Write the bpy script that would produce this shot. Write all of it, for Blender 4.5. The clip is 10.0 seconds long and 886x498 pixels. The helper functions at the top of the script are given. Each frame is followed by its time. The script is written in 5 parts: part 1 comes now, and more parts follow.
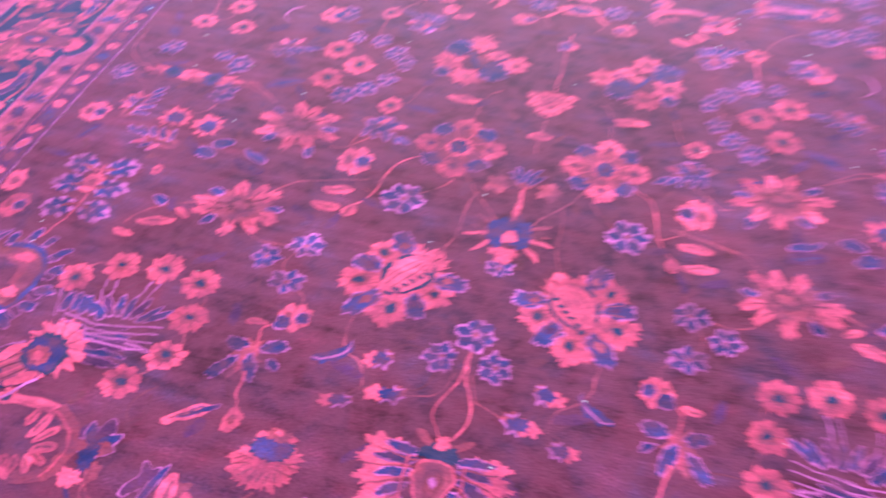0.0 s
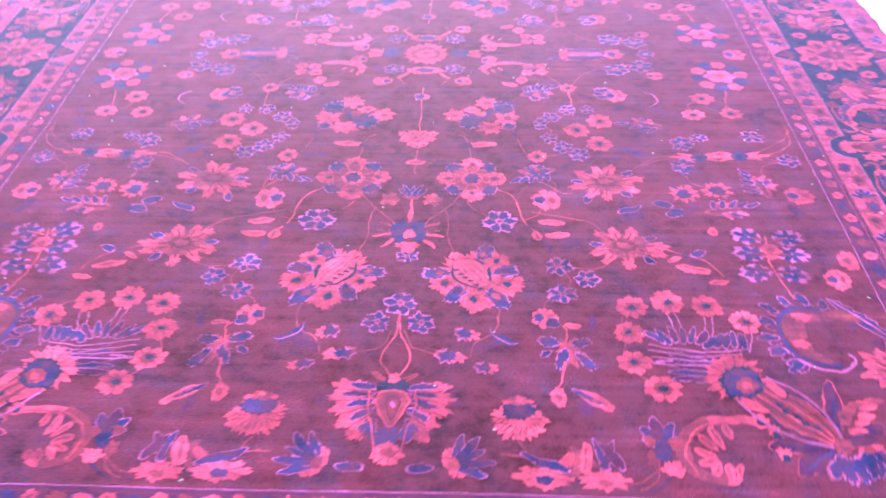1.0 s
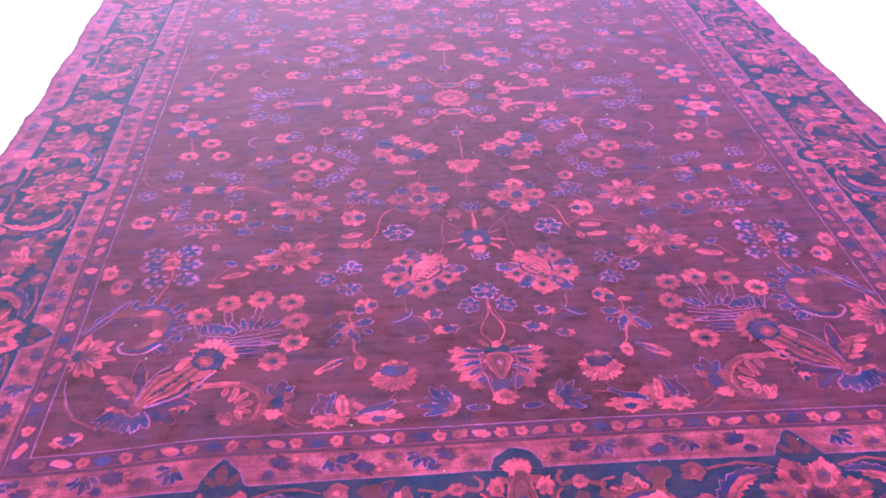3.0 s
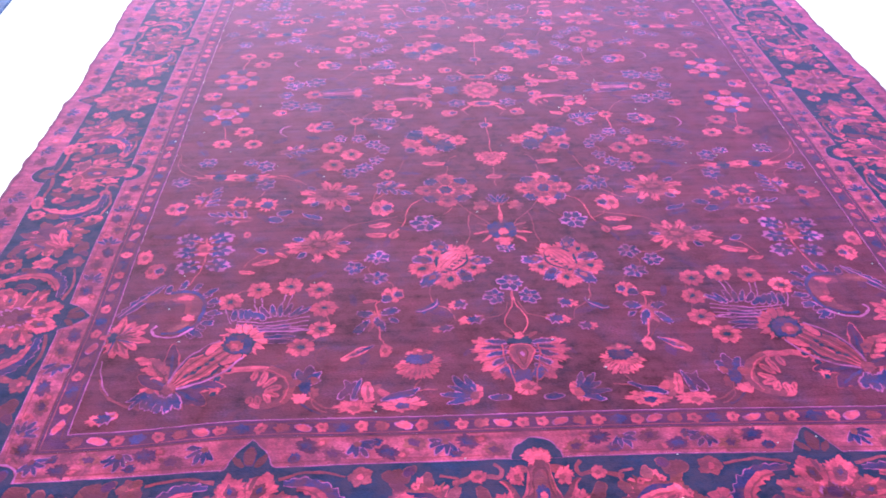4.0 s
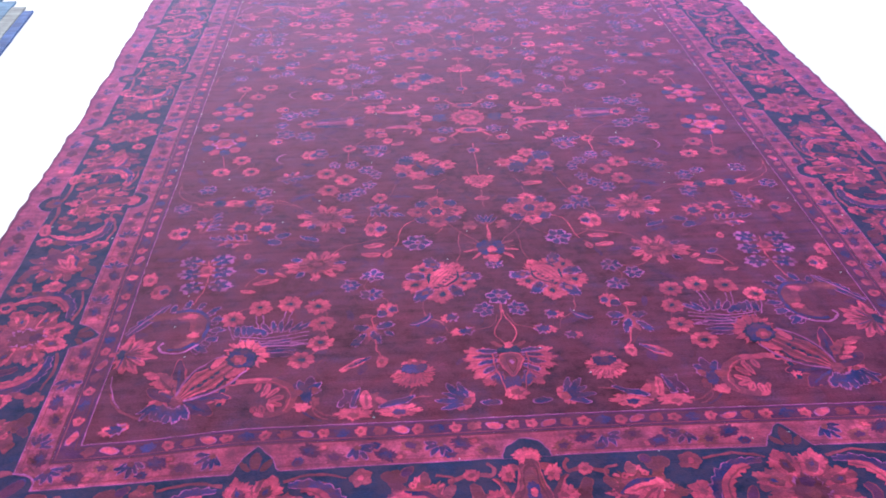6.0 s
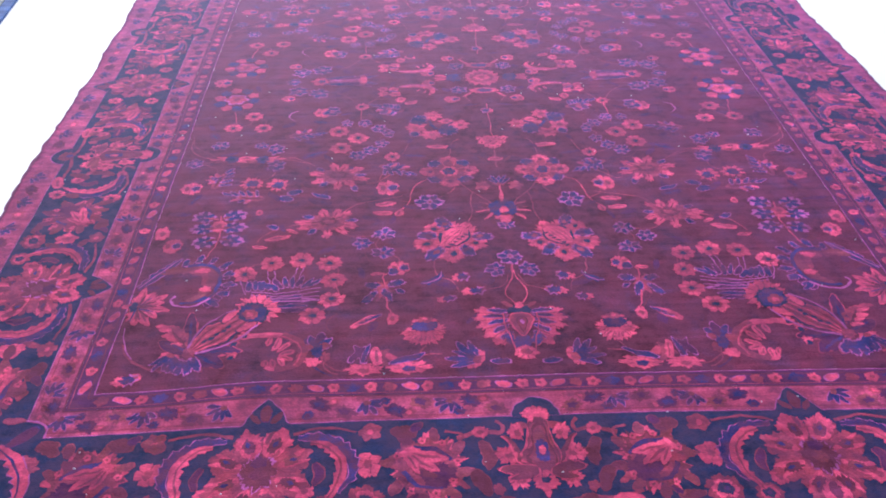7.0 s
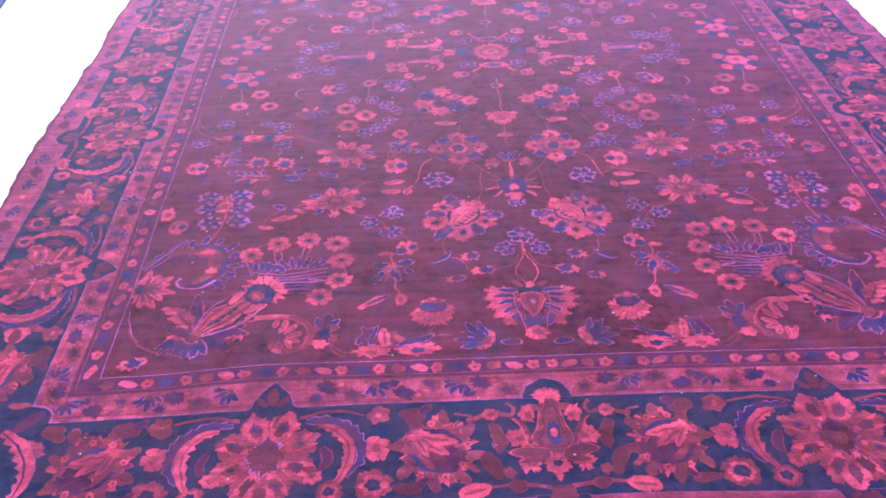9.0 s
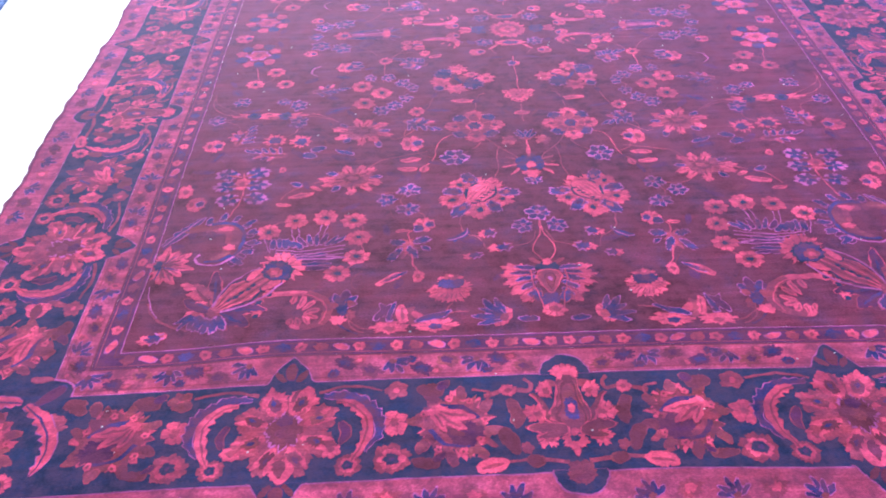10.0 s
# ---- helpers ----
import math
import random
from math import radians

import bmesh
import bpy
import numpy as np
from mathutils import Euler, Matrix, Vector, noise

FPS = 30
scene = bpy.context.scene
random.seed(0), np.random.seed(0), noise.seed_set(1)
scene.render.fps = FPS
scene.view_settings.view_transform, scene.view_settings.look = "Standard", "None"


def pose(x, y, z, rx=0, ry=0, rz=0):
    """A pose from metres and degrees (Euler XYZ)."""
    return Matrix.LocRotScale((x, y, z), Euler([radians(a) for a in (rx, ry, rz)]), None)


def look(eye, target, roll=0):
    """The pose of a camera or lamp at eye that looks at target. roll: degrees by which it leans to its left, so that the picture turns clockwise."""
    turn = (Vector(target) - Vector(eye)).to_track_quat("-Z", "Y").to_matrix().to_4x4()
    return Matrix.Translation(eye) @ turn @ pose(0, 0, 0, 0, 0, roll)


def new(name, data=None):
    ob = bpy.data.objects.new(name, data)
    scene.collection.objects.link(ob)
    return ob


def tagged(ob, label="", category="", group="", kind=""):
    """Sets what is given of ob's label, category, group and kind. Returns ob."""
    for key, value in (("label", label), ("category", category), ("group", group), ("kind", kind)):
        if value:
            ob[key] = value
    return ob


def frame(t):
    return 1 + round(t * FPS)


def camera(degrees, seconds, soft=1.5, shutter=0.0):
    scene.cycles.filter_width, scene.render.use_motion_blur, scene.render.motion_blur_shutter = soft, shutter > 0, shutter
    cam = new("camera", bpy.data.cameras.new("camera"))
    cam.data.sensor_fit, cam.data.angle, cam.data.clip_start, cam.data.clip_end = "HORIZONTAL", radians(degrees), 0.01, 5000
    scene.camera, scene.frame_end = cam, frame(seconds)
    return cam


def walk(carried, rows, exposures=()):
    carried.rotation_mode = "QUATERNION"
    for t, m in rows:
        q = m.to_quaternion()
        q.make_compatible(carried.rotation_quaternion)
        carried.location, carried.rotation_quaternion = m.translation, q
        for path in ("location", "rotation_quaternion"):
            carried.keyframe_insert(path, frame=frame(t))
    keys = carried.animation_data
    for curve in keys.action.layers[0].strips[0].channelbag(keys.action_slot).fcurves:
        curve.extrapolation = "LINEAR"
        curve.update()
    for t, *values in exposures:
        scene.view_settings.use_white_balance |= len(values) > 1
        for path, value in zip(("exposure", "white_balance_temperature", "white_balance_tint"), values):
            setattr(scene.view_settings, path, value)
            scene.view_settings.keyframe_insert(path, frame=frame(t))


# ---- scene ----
# ---- camera and walk ----
cam = camera(55.1, 10.0, soft=1.78, shutter=0.8)
PATH = [
    (0, (0.203, -2.051, 1.092), (-0.202, -0.695, -0.32), -1.7),
    (0.5, (0.182, -2.259, 1.156), (0.028, -0.745, -0.143), 2.5),
    (1, (0.134, -2.505, 1.179), (0.078, -0.929, -0.051), -0.7),
    (1.5, (-0.03, -2.65, 1.212), (0.019, -1.006, 0.074), 0.2),
    (2, (-0.212, -2.783, 1.25), (-0.067, -1.118, 0.152), -0.8),
    (3.5, (-0.21, -2.942, 1.351), (-0.151, -1.303, 0.207), -0.9),
    (4, (-0.209, -2.948, 1.357), (-0.177, -1.312, 0.207), -1.0),
    (4.5, (-0.207, -2.956, 1.364), (-0.183, -1.313, 0.225), -1.2),
    (5, (-0.207, -2.994, 1.376), (-0.173, -1.32, 0.282), -1.0),
    (5.5, (-0.209, -3.049, 1.379), (-0.185, -1.373, 0.288), -2.6),
    (5.7, (-0.212, -3.064, 1.39), (-0.152, -1.383, 0.308), -1.8),
    (6.8, (-0.221, -3.073, 1.381), (-0.186, -1.431, 0.239), -0.8),
    (7, (-0.224, -3.074, 1.375), (-0.191, -1.442, 0.219), -0.9),
    (7.5, (-0.224, -3.071, 1.366), (-0.194, -1.443, 0.205), -1.1),
    (8, (-0.225, -3.064, 1.364), (-0.196, -1.447, 0.187), -1.5),
    (8.5, (-0.22, -3.054, 1.361), (-0.2, -1.446, 0.171), -1.7),
    (9, (-0.212, -3.037, 1.356), (-0.212, -1.437, 0.156), -2.1),
    (9.5, (-0.21, -3.027, 1.348), (-0.234, -1.442, 0.128), -2.4),
    (10, (-0.223, -3.045, 1.347), (-0.255, -1.47, 0.114), -2.7),
]
walk(cam, [(t, look(eye, target, roll)) for t, eye, target, roll in PATH],
     [(0.0, 1.24, 6120, 13), (0.5, 1.30, 6120, 13), (1.0, 1.50, 6120, 13), (1.5, 1.15, 6120, 13), (2.0, 0.88, 6120, 13), (3.5, 0.90, 6120, 13), (4.5, 0.87, 6120, 13), (5.0, 0.67, 6120, 13), (5.5, 0.40, 6120, 13), (7.0, 0.37, 6120, 13), (7.5, 0.55, 6120, 13), (8.0, 0.62, 6120, 13), (10.0, 0.78, 6120, 13)])

# ---- world and light: bright sky, soft high sun ----
SUN_ELEV, SUN_TURN = radians(30), radians(-9)
world = bpy.data.worlds.new("sky")
scene.world = world
world.use_nodes = True
wn = world.node_tree
sky = wn.nodes.new("ShaderNodeTexSky")
sky.sky_type = "NISHITA"
sky.sun_disc = False
sky.sun_elevation = SUN_ELEV
sky.sun_rotation = SUN_TURN
wn.links.new(sky.outputs[0], wn.nodes["Background"].inputs[0])
wn.nodes["Background"].inputs[1].default_value = 0.15
sun = new("sun", bpy.data.lights.new("sun", "SUN"))
sun.data.energy = 3.6
sun.data.angle = radians(55)
sun.data.color = (1.0, 0.96, 0.95)
sun.matrix_world = look((math.sin(SUN_TURN) * 10, math.cos(SUN_TURN) * 10, math.tan(SUN_ELEV) * 10), (0, 0, 0))


# ---- materials ----
def nodes(name):
    m = bpy.data.materials.new(name)
    m.use_nodes = True
    return m, m.node_tree, m.node_tree.nodes["Principled BSDF"]


def wool(name, colour, fade=0.25, sheen=0.6, wear=0.8, vary=True, rubbed_to=(0.13, 0.028, 0.066), drifts_to=None, bloom=(0.82, 0.25, 1.0), nap_shade=False):
    """Worn hand-knotted pile: abrash streaks along the wefts, blotchy wear, fine knots."""
    m, t, b = nodes(name)
    n, l = t.nodes.new, t.links.new
    pos = n("ShaderNodeNewGeometry").outputs["Position"]
    streak_map = n("ShaderNodeMapping")
    streak_map.inputs["Scale"].default_value = (1.6, 55.0, 1.0)
    l(pos, streak_map.inputs[0])
    streak = n("ShaderNodeTexNoise")
    streak.inputs["Scale"].default_value = 1.0
    streak.inputs["Detail"].default_value = 4.0
    l(streak_map.outputs[0], streak.inputs["Vector"])
    blotch = n("ShaderNodeTexNoise")
    blotch.inputs["Scale"].default_value = 3.2
    blotch.inputs["Detail"].default_value = 5.0
    l(pos, blotch.inputs["Vector"])
    knot_map = n("ShaderNodeMapping")
    knot_map.inputs["Scale"].default_value = (170.0, 260.0, 1.0)
    l(pos, knot_map.inputs[0])
    knot = n("ShaderNodeTexNoise")
    knot.inputs["Scale"].default_value = 1.0
    knot.inputs["Detail"].default_value = 2.0
    l(knot_map.outputs[0], knot.inputs["Vector"])
    total = None
    patch = n("ShaderNodeTexNoise")
    patch.inputs["Scale"].default_value = 16.0
    patch.inputs["Detail"].default_value = 4.0
    l(pos, patch.inputs["Vector"])
    for tex, low, high in ((patch, 1 - fade, 1 + fade), (streak, 1 - fade, 1 + fade), (blotch, 1 - fade * 0.9, 1 + fade * 0.9), (knot, 1 - fade * 0.8, 1 + fade * 0.8)):
        r = n("ShaderNodeMapRange")
        r.inputs["From Min"].default_value, r.inputs["From Max"].default_value = 0.3, 0.7
        r.inputs["To Min"].default_value, r.inputs["To Max"].default_value = low, high
        l(tex.outputs["Fac"], r.inputs["Value"])
        if total is None:
            total = r.outputs[0]
        else:
            mul = n("ShaderNodeMath")
            mul.operation = "MULTIPLY"
            l(total, mul.inputs[0])
            l(r.outputs[0], mul.inputs[1])
            total = mul.outputs[0]
    own = n("ShaderNodeMapRange")
    own.inputs["To Min"].default_value, own.inputs["To Max"].default_value = 0.72, 1.2
    l(n("ShaderNodeObjectInfo").outputs["Random"], own.inputs["Value"])
    mul = n("ShaderNodeMath")
    mul.operation = "MULTIPLY"
    l(total, mul.inputs[0])
    if vary:
        l(own.outputs[0], mul.inputs[1])
    else:
        mul.inputs[1].default_value = 1.0
    total = mul.outputs[0]
    # Shade where the pile turns, painted into the colour as a darker strip.
    if nap_shade:
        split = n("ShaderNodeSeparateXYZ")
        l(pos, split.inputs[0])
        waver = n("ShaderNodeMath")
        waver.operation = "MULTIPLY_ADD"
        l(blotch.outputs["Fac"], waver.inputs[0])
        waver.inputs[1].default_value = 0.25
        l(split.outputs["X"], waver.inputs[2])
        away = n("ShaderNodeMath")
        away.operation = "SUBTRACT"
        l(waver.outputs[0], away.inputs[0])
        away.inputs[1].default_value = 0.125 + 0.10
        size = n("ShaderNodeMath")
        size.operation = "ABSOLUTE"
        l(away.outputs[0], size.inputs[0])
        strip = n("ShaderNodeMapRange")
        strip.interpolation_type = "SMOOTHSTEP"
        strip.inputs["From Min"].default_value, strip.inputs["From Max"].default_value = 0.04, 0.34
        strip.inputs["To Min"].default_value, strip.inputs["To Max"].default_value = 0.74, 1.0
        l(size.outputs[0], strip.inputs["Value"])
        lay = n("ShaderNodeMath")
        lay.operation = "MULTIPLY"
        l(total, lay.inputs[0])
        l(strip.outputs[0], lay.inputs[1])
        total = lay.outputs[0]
    tint = n("ShaderNodeMix")
    tint.data_type, tint.blend_type = "RGBA", "MULTIPLY"
    tint.inputs["Factor"].default_value = 1.0
    # the dye drifts between two shades in soft patches
    drift = n("ShaderNodeTexNoise")
    drift.inputs["Scale"].default_value = 9.0
    drift.inputs["Detail"].default_value = 5.0
    drift.inputs["Distortion"].default_value = 0.6
    l(pos, drift.inputs["Vector"])
    drift_range = n("ShaderNodeMapRange")
    drift_range.inputs["From Min"].default_value, drift_range.inputs["From Max"].default_value = 0.40, 0.64
    l(drift.outputs["Fac"], drift_range.inputs["Value"])
    shade = n("ShaderNodeMix")
    shade.data_type = "RGBA"
    shade.inputs["A"].default_value = (*colour, 1)
    shade.inputs["B"].default_value = (*(drifts_to or colour), 1)
    l(drift_range.outputs[0], shade.inputs["Factor"])
    l(shade.outputs["Result"], tint.inputs["A"])
    l(total, tint.inputs["B"])
    worn = n("ShaderNodeTexNoise")
    worn.inputs["Scale"].default_value = 30.0
    worn.inputs["Detail"].default_value = 6.0
    worn.inputs["Roughness"].default_value = 0.7
    l(pos, worn.inputs["Vector"])
    worn_range = n("ShaderNodeMapRange")
    worn_range.inputs["From Min"].default_value, worn_range.inputs["From Max"].default_value = 0.40, 0.62
    worn_range.inputs["To Max"].default_value = wear
    l(worn.outputs["Fac"], worn_range.inputs["Value"])
    rubbed = n("ShaderNodeMix")
    rubbed.data_type = "RGBA"
    rubbed.inputs["B"].default_value = (*rubbed_to, 1)
    l(worn_range.outputs[0], rubbed.inputs["Factor"])
    l(tint.outputs["Result"], rubbed.inputs["A"])
    l(rubbed.outputs["Result"], b.inputs["Base Color"])
    b.inputs["Roughness"].default_value = 0.66
    b.inputs["Specular IOR Level"].default_value = 0.05
    b.inputs["Specular Tint"].default_value = (0.85, 0.62, 1.0, 1)
    # The tinted sheen stands in for violet glare over the far end.
    b.inputs["Sheen Weight"].default_value = sheen
    b.inputs["Sheen Roughness"].default_value = 0.33
    b.inputs["Sheen Tint"].default_value = (*bloom, 1)
    bump = n("ShaderNodeBump")
    bump.inputs["Strength"].default_value = 0.5
    bump.inputs["Distance"].default_value = 0.0015
    l(knot.outputs["Fac"], bump.inputs["Height"])
    l(bump.outputs[0], b.inputs["Normal"])
    return m


WOOL = {
    "field": wool("plum_wool", (0.118, 0.0175, 0.041), 0.40, sheen=0.53, nap_shade=True, vary=False, rubbed_to=(0.145, 0.028, 0.061), drifts_to=(0.080, 0.023, 0.064)),
    "pink": wool("pink_wool", (0.72, 0.076, 0.152), 0.26, sheen=0.72, wear=0.6, drifts_to=(0.60, 0.066, 0.146)),
    "rose": wool("rose_wool", (0.36, 0.046, 0.082), 0.30, sheen=0.70, drifts_to=(0.28, 0.046, 0.094)),
    "band": wool("band_pink_wool", (0.46, 0.060, 0.128), 0.34, sheen=0.78, vary=False, drifts_to=(0.35, 0.052, 0.125)),
    "navy": wool("navy_wool", (0.013, 0.0210, 0.064), sheen=0.4, bloom=(0.32, 0.25, 1.0), vary=False, rubbed_to=(0.06, 0.032, 0.078), drifts_to=(0.020, 0.022, 0.074)),
    "indigo": wool("indigo_wool", (0.022, 0.022, 0.110), bloom=(0.45, 0.32, 1.0), drifts_to=(0.052, 0.032, 0.145)),
    "lilac": wool("lilac_wool", (0.46, 0.092, 0.300), 0.2, wear=0.6),
    "brick": wool("brick_rose_wool", (0.25, 0.046, 0.066), 0.3, drifts_to=(0.15, 0.028, 0.075)),
    "maroon": wool("maroon_wool", (0.130, 0.024, 0.044)),
    "haze": wool("violet_plum_wool", (0.078, 0.018, 0.078), sheen=0.5),
    "selvage": wool("selvage_wool", (0.19, 0.050, 0.085), wear=0.5),
    "sky": wool("faded_blue_wool", (0.20, 0.35, 0.50), sheen=0.0, wear=0.1),
    "slate": wool("slate_blue_wool", (0.09, 0.18, 0.29), sheen=0.0, wear=0.1),
    "cream": wool("cream_wool", (0.44, 0.46, 0.43), sheen=0.0, wear=0.1),
    "cobalt": wool("cobalt_wool", (0.10, 0.18, 0.40), sheen=0.0, wear=0.1),
    "lint": wool("pale_lint", (0.75, 0.70, 0.72), 0.1, wear=0.1),
}


def floor_paint():
    m, t, b = nodes("white_painted_floor")
    n, l = t.nodes.new, t.links.new
    pos = n("ShaderNodeNewGeometry").outputs["Position"]
    noise_tex = n("ShaderNodeTexNoise")
    noise_tex.inputs["Scale"].default_value = 1.3
    noise_tex.inputs["Detail"].default_value = 8.0
    l(pos, noise_tex.inputs["Vector"])
    ramp = n("ShaderNodeValToRGB")
    ramp.color_ramp.elements[0].color = (0.80, 0.79, 0.775, 1)
    ramp.color_ramp.elements[1].color = (0.88, 0.87, 0.855, 1)
    l(noise_tex.outputs["Fac"], ramp.inputs[0])
    l(ramp.outputs[0], b.inputs["Base Color"])
    b.inputs["Roughness"].default_value = 0.6
    bump = n("ShaderNodeBump")
    bump.inputs["Strength"].default_value = 0.15
    bump.inputs["Distance"].default_value = 0.002
    grain = n("ShaderNodeTexNoise")
    grain.inputs["Scale"].default_value = 90.0
    l(pos, grain.inputs["Vector"])
    l(grain.outputs["Fac"], bump.inputs["Height"])
    l(bump.outputs[0], b.inputs["Normal"])
    return m


FLOOR = floor_paint()


# ---- the floor ----
def build_floor():
    bm = bmesh.new()
    bmesh.ops.create_grid(bm, x_segments=8, y_segments=8, size=300)
    me = bpy.data.meshes.new("floor")
    bm.to_mesh(me)
    me.materials.append(FLOOR)
    return tagged(new("floor", me), "smooth white painted floor under the rugs", "floor", kind="structure")


build_floor()

# ---- the large rug: plan ----
# u runs across, v along; the rug is its own mirror image both ways about (0, 0), more or less.
FIELD_U, FIELD_V = 0.985, 1.654      # edge of the plum field
GUARD_U, GUARD_V = 1.040, 1.704      # narrow blue guard stripe
MAIN_U, MAIN_V = 1.110, 1.779        # pink guard stripe
OUTER_U, OUTER_V = 1.360, 2.036      # navy main border
EDGE_U, EDGE_V = 1.455, 2.130        # outer pink guard stripe
PILE = 0.010
STEP = 0.00008


def clamp(a, low=0.0, high=1.0):
    return max(low, min(high, a))


def laid(u, v, lift=0.0, fray=1.0):
    """Where a spot of the weave lies: the knots drift a little, and the rug widens towards its far end."""
    a = abs(u)
    if u < 0:
        x = u * (1 + 0.0437 * (v + 1.65))
    else:
        x = u * (0.957 + 0.03 * clamp((a - 0.5) / 0.45)) * (1 + 0.032 * (v + 1.65))
    y = v - 0.022 * u * u * clamp(abs(v) / 1.65) ** 8 * (1 if v < 0 else -1)
    if v < 0:
        y += 0.011 * math.exp(-((u + 0.64) / 0.16) ** 2) * clamp((-v - 1.45) / 0.15) * clamp((1.80 + v) / 0.1)
    x += 0.004 * noise.noise((u * 3, v * 3, 1.7))
    y += 0.005 * noise.noise((u * 3, v * 3, 8.1))
    x += fray * 0.0042 * noise.noise((u * 38, v * 38, 4.4)) + fray * 0.0022 * noise.noise((u * 110, v * 110, 6.4))
    y += fray * 0.0042 * noise.noise((u * 38, v * 38, 2.9)) + fray * 0.0022 * noise.noise((u * 110, v * 110, 7.7))
    x -= math.copysign(0.034, u) * clamp((a - 1.15) / 0.15) * clamp((v + 1.3) / 2)
    rim = clamp((a - 1.30) / 0.15)
    x += rim * 0.010 * noise.noise((v * 6, u, 3.3))
    z = PILE + 0.003 * noise.noise((u * 2.2, v * 2.2, 5.0)) + rim * 0.004 * (1 + noise.noise((v * 5, u, 9.0)))
    return Vector((x, y, z + lift))


rug = tagged(new("rug"), "large worn wool rug in plum, pink and navy with floral pattern", "rug")


def mesh_object(name, verts, faces, slots, parent, label="", kind=""):
    """One mesh from vertices and (indices, colour) faces."""
    me = bpy.data.meshes.new(name)
    me.from_pydata([tuple(p) for p in verts], [], [f for f, _ in faces])
    order = sorted({c for _, c in faces})
    for c in order:
        me.materials.append(slots[c])
    me.polygons.foreach_set("material_index", [order.index(c) for _, c in faces])
    me.update()
    ob = new(name, me)
    ob.parent = parent
    return tagged(ob, label, kind=kind)


def border_strip(name, iu, iv, ou, ov, colour, lift, step=0.012, label="", clear=0.0):
    """A band round the rug between the half sizes (iu, iv) and (ou, ov)."""
    verts, faces = [], []

    def side(a0, a1, b0, b1, n):
        start = len(verts)
        rows = 4
        for i in range(n + 1):
            f = i / n
            for j in range(rows + 1):
                g = j / rows
                p = (a0[0] + (a1[0] - a0[0]) * f, a0[1] + (a1[1] - a0[1]) * f)
                q = (b0[0] + (b1[0] - b0[0]) * f, b0[1] + (b1[1] - b0[1]) * f)
                verts.append(laid(p[0] + (q[0] - p[0]) * g, p[1] + (q[1] - p[1]) * g, lift, 0.3))
        for i in range(n):
            for j in range(rows):
                k = start + i * (rows + 1) + j
                faces.append(((k, k + 1, k + rows + 2, k + rows + 1), colour))

    inner = [(-iu, -iv), (iu, -iv), (iu, iv), (-iu, iv)]
    outer = [(-ou, -ov), (ou, -ov), (ou, ov), (-ou, ov)]
    for i in range(4):
        j = (i + 1) % 4
        n = max(2, int(math.dist(inner[i], inner[j]) / step))
        side(inner[j], inner[i], outer[j], outer[i], n)
    return mesh_object(name, verts, faces, WOOL, rug, label)


def sheet(name, hu, hv, colour, lift, step, label=""):
    nu, nv = int(2 * hu / step), int(2 * hv / step)
    verts = [laid(-hu + 2 * hu * i / nu, -hv + 2 * hv * j / nv, lift) for j in range(nv + 1) for i in range(nu + 1)]
    faces = [((j * (nu + 1) + i, j * (nu + 1) + i + 1, (j + 1) * (nu + 1) + i + 1, (j + 1) * (nu + 1) + i), colour) for j in range(nv) for i in range(nu)]
    return mesh_object(name, verts, faces, WOOL, rug, label)


sheet("field", FIELD_U, FIELD_V, "field", 0, 0.02, "worn plum wool field")
border_strip("inner_guard_stripe", FIELD_U, FIELD_V, GUARD_U, GUARD_V, "haze", 0, label="narrow violet guard stripe")
border_strip("pink_guard_stripe", GUARD_U, GUARD_V, MAIN_U, MAIN_V, "band", 0, label="pink guard stripe")
border_strip("main_border", MAIN_U, MAIN_V, OUTER_U, OUTER_V, "navy", 0, label="navy main border")
border_strip("outer_guard_stripe", OUTER_U, OUTER_V, EDGE_U, EDGE_V, "band", 0, label="outer pink guard stripe")
for hu, hv, w, c in ((FIELD_U, FIELD_V, 0.0026, "lilac"), (FIELD_U + 0.011, FIELD_V + 0.011, 0.003, "maroon"), (GUARD_U, GUARD_V, 0.004, "maroon"),
                     (GUARD_U - 0.008, GUARD_V - 0.008, 0.0022, "rose"), (MAIN_U, MAIN_V, 0.0022, "lilac"), (MAIN_U - 0.012, MAIN_V - 0.012, 0.003, "rose"), (OUTER_U, OUTER_V, 0.003, "lilac")):
    border_strip("border_line", hu, hv, hu + w, hv + w, c, STEP)


def build_rim():
    """The dark overcast edge and the underside down to the floor."""
    verts, faces = [], []
    corners = [(-EDGE_U, -EDGE_V), (EDGE_U, -EDGE_V), (EDGE_U, EDGE_V), (-EDGE_U, EDGE_V)]
    ring = []
    for i in range(4):
        a, b = corners[i], corners[(i + 1) % 4]
        n = int(math.dist(a, b) / 0.02)
        ring += [(a[0] + (b[0] - a[0]) * k / n, a[1] + (b[1] - a[1]) * k / n) for k in range(n)]
    for u, v in ring:
        p = laid(u, v)
        out = Vector((u / EDGE_U, v / EDGE_V, 0))
        out = Vector((math.copysign(1, out.x), 0, 0)) if abs(out.x) >= abs(out.y) else Vector((0, math.copysign(1, out.y), 0))
        worn = 0.006 * noise.noise((u * 23, v * 23, 1.1)) + 0.004 * noise.noise((u * 70, v * 70, 5.1))
        for d, z in ((-0.006, p.z + 0.001), (0.003 + worn, p.z), (0.006 + worn, p.z * 0.5), (0.001 + worn, 0.0005)):
            verts.append((p.x + out.x * d, p.y + out.y * d, z))
    n = len(ring)
    for i in range(n):
        for j in range(3):
            a, b = i * 4 + j, ((i + 1) % n) * 4 + j
            faces.append(((a, a + 1, b + 1, b), "selvage"))
    mesh_object("selvage", verts, faces, WOOL, rug, "dark frayed edge binding")


build_rim()


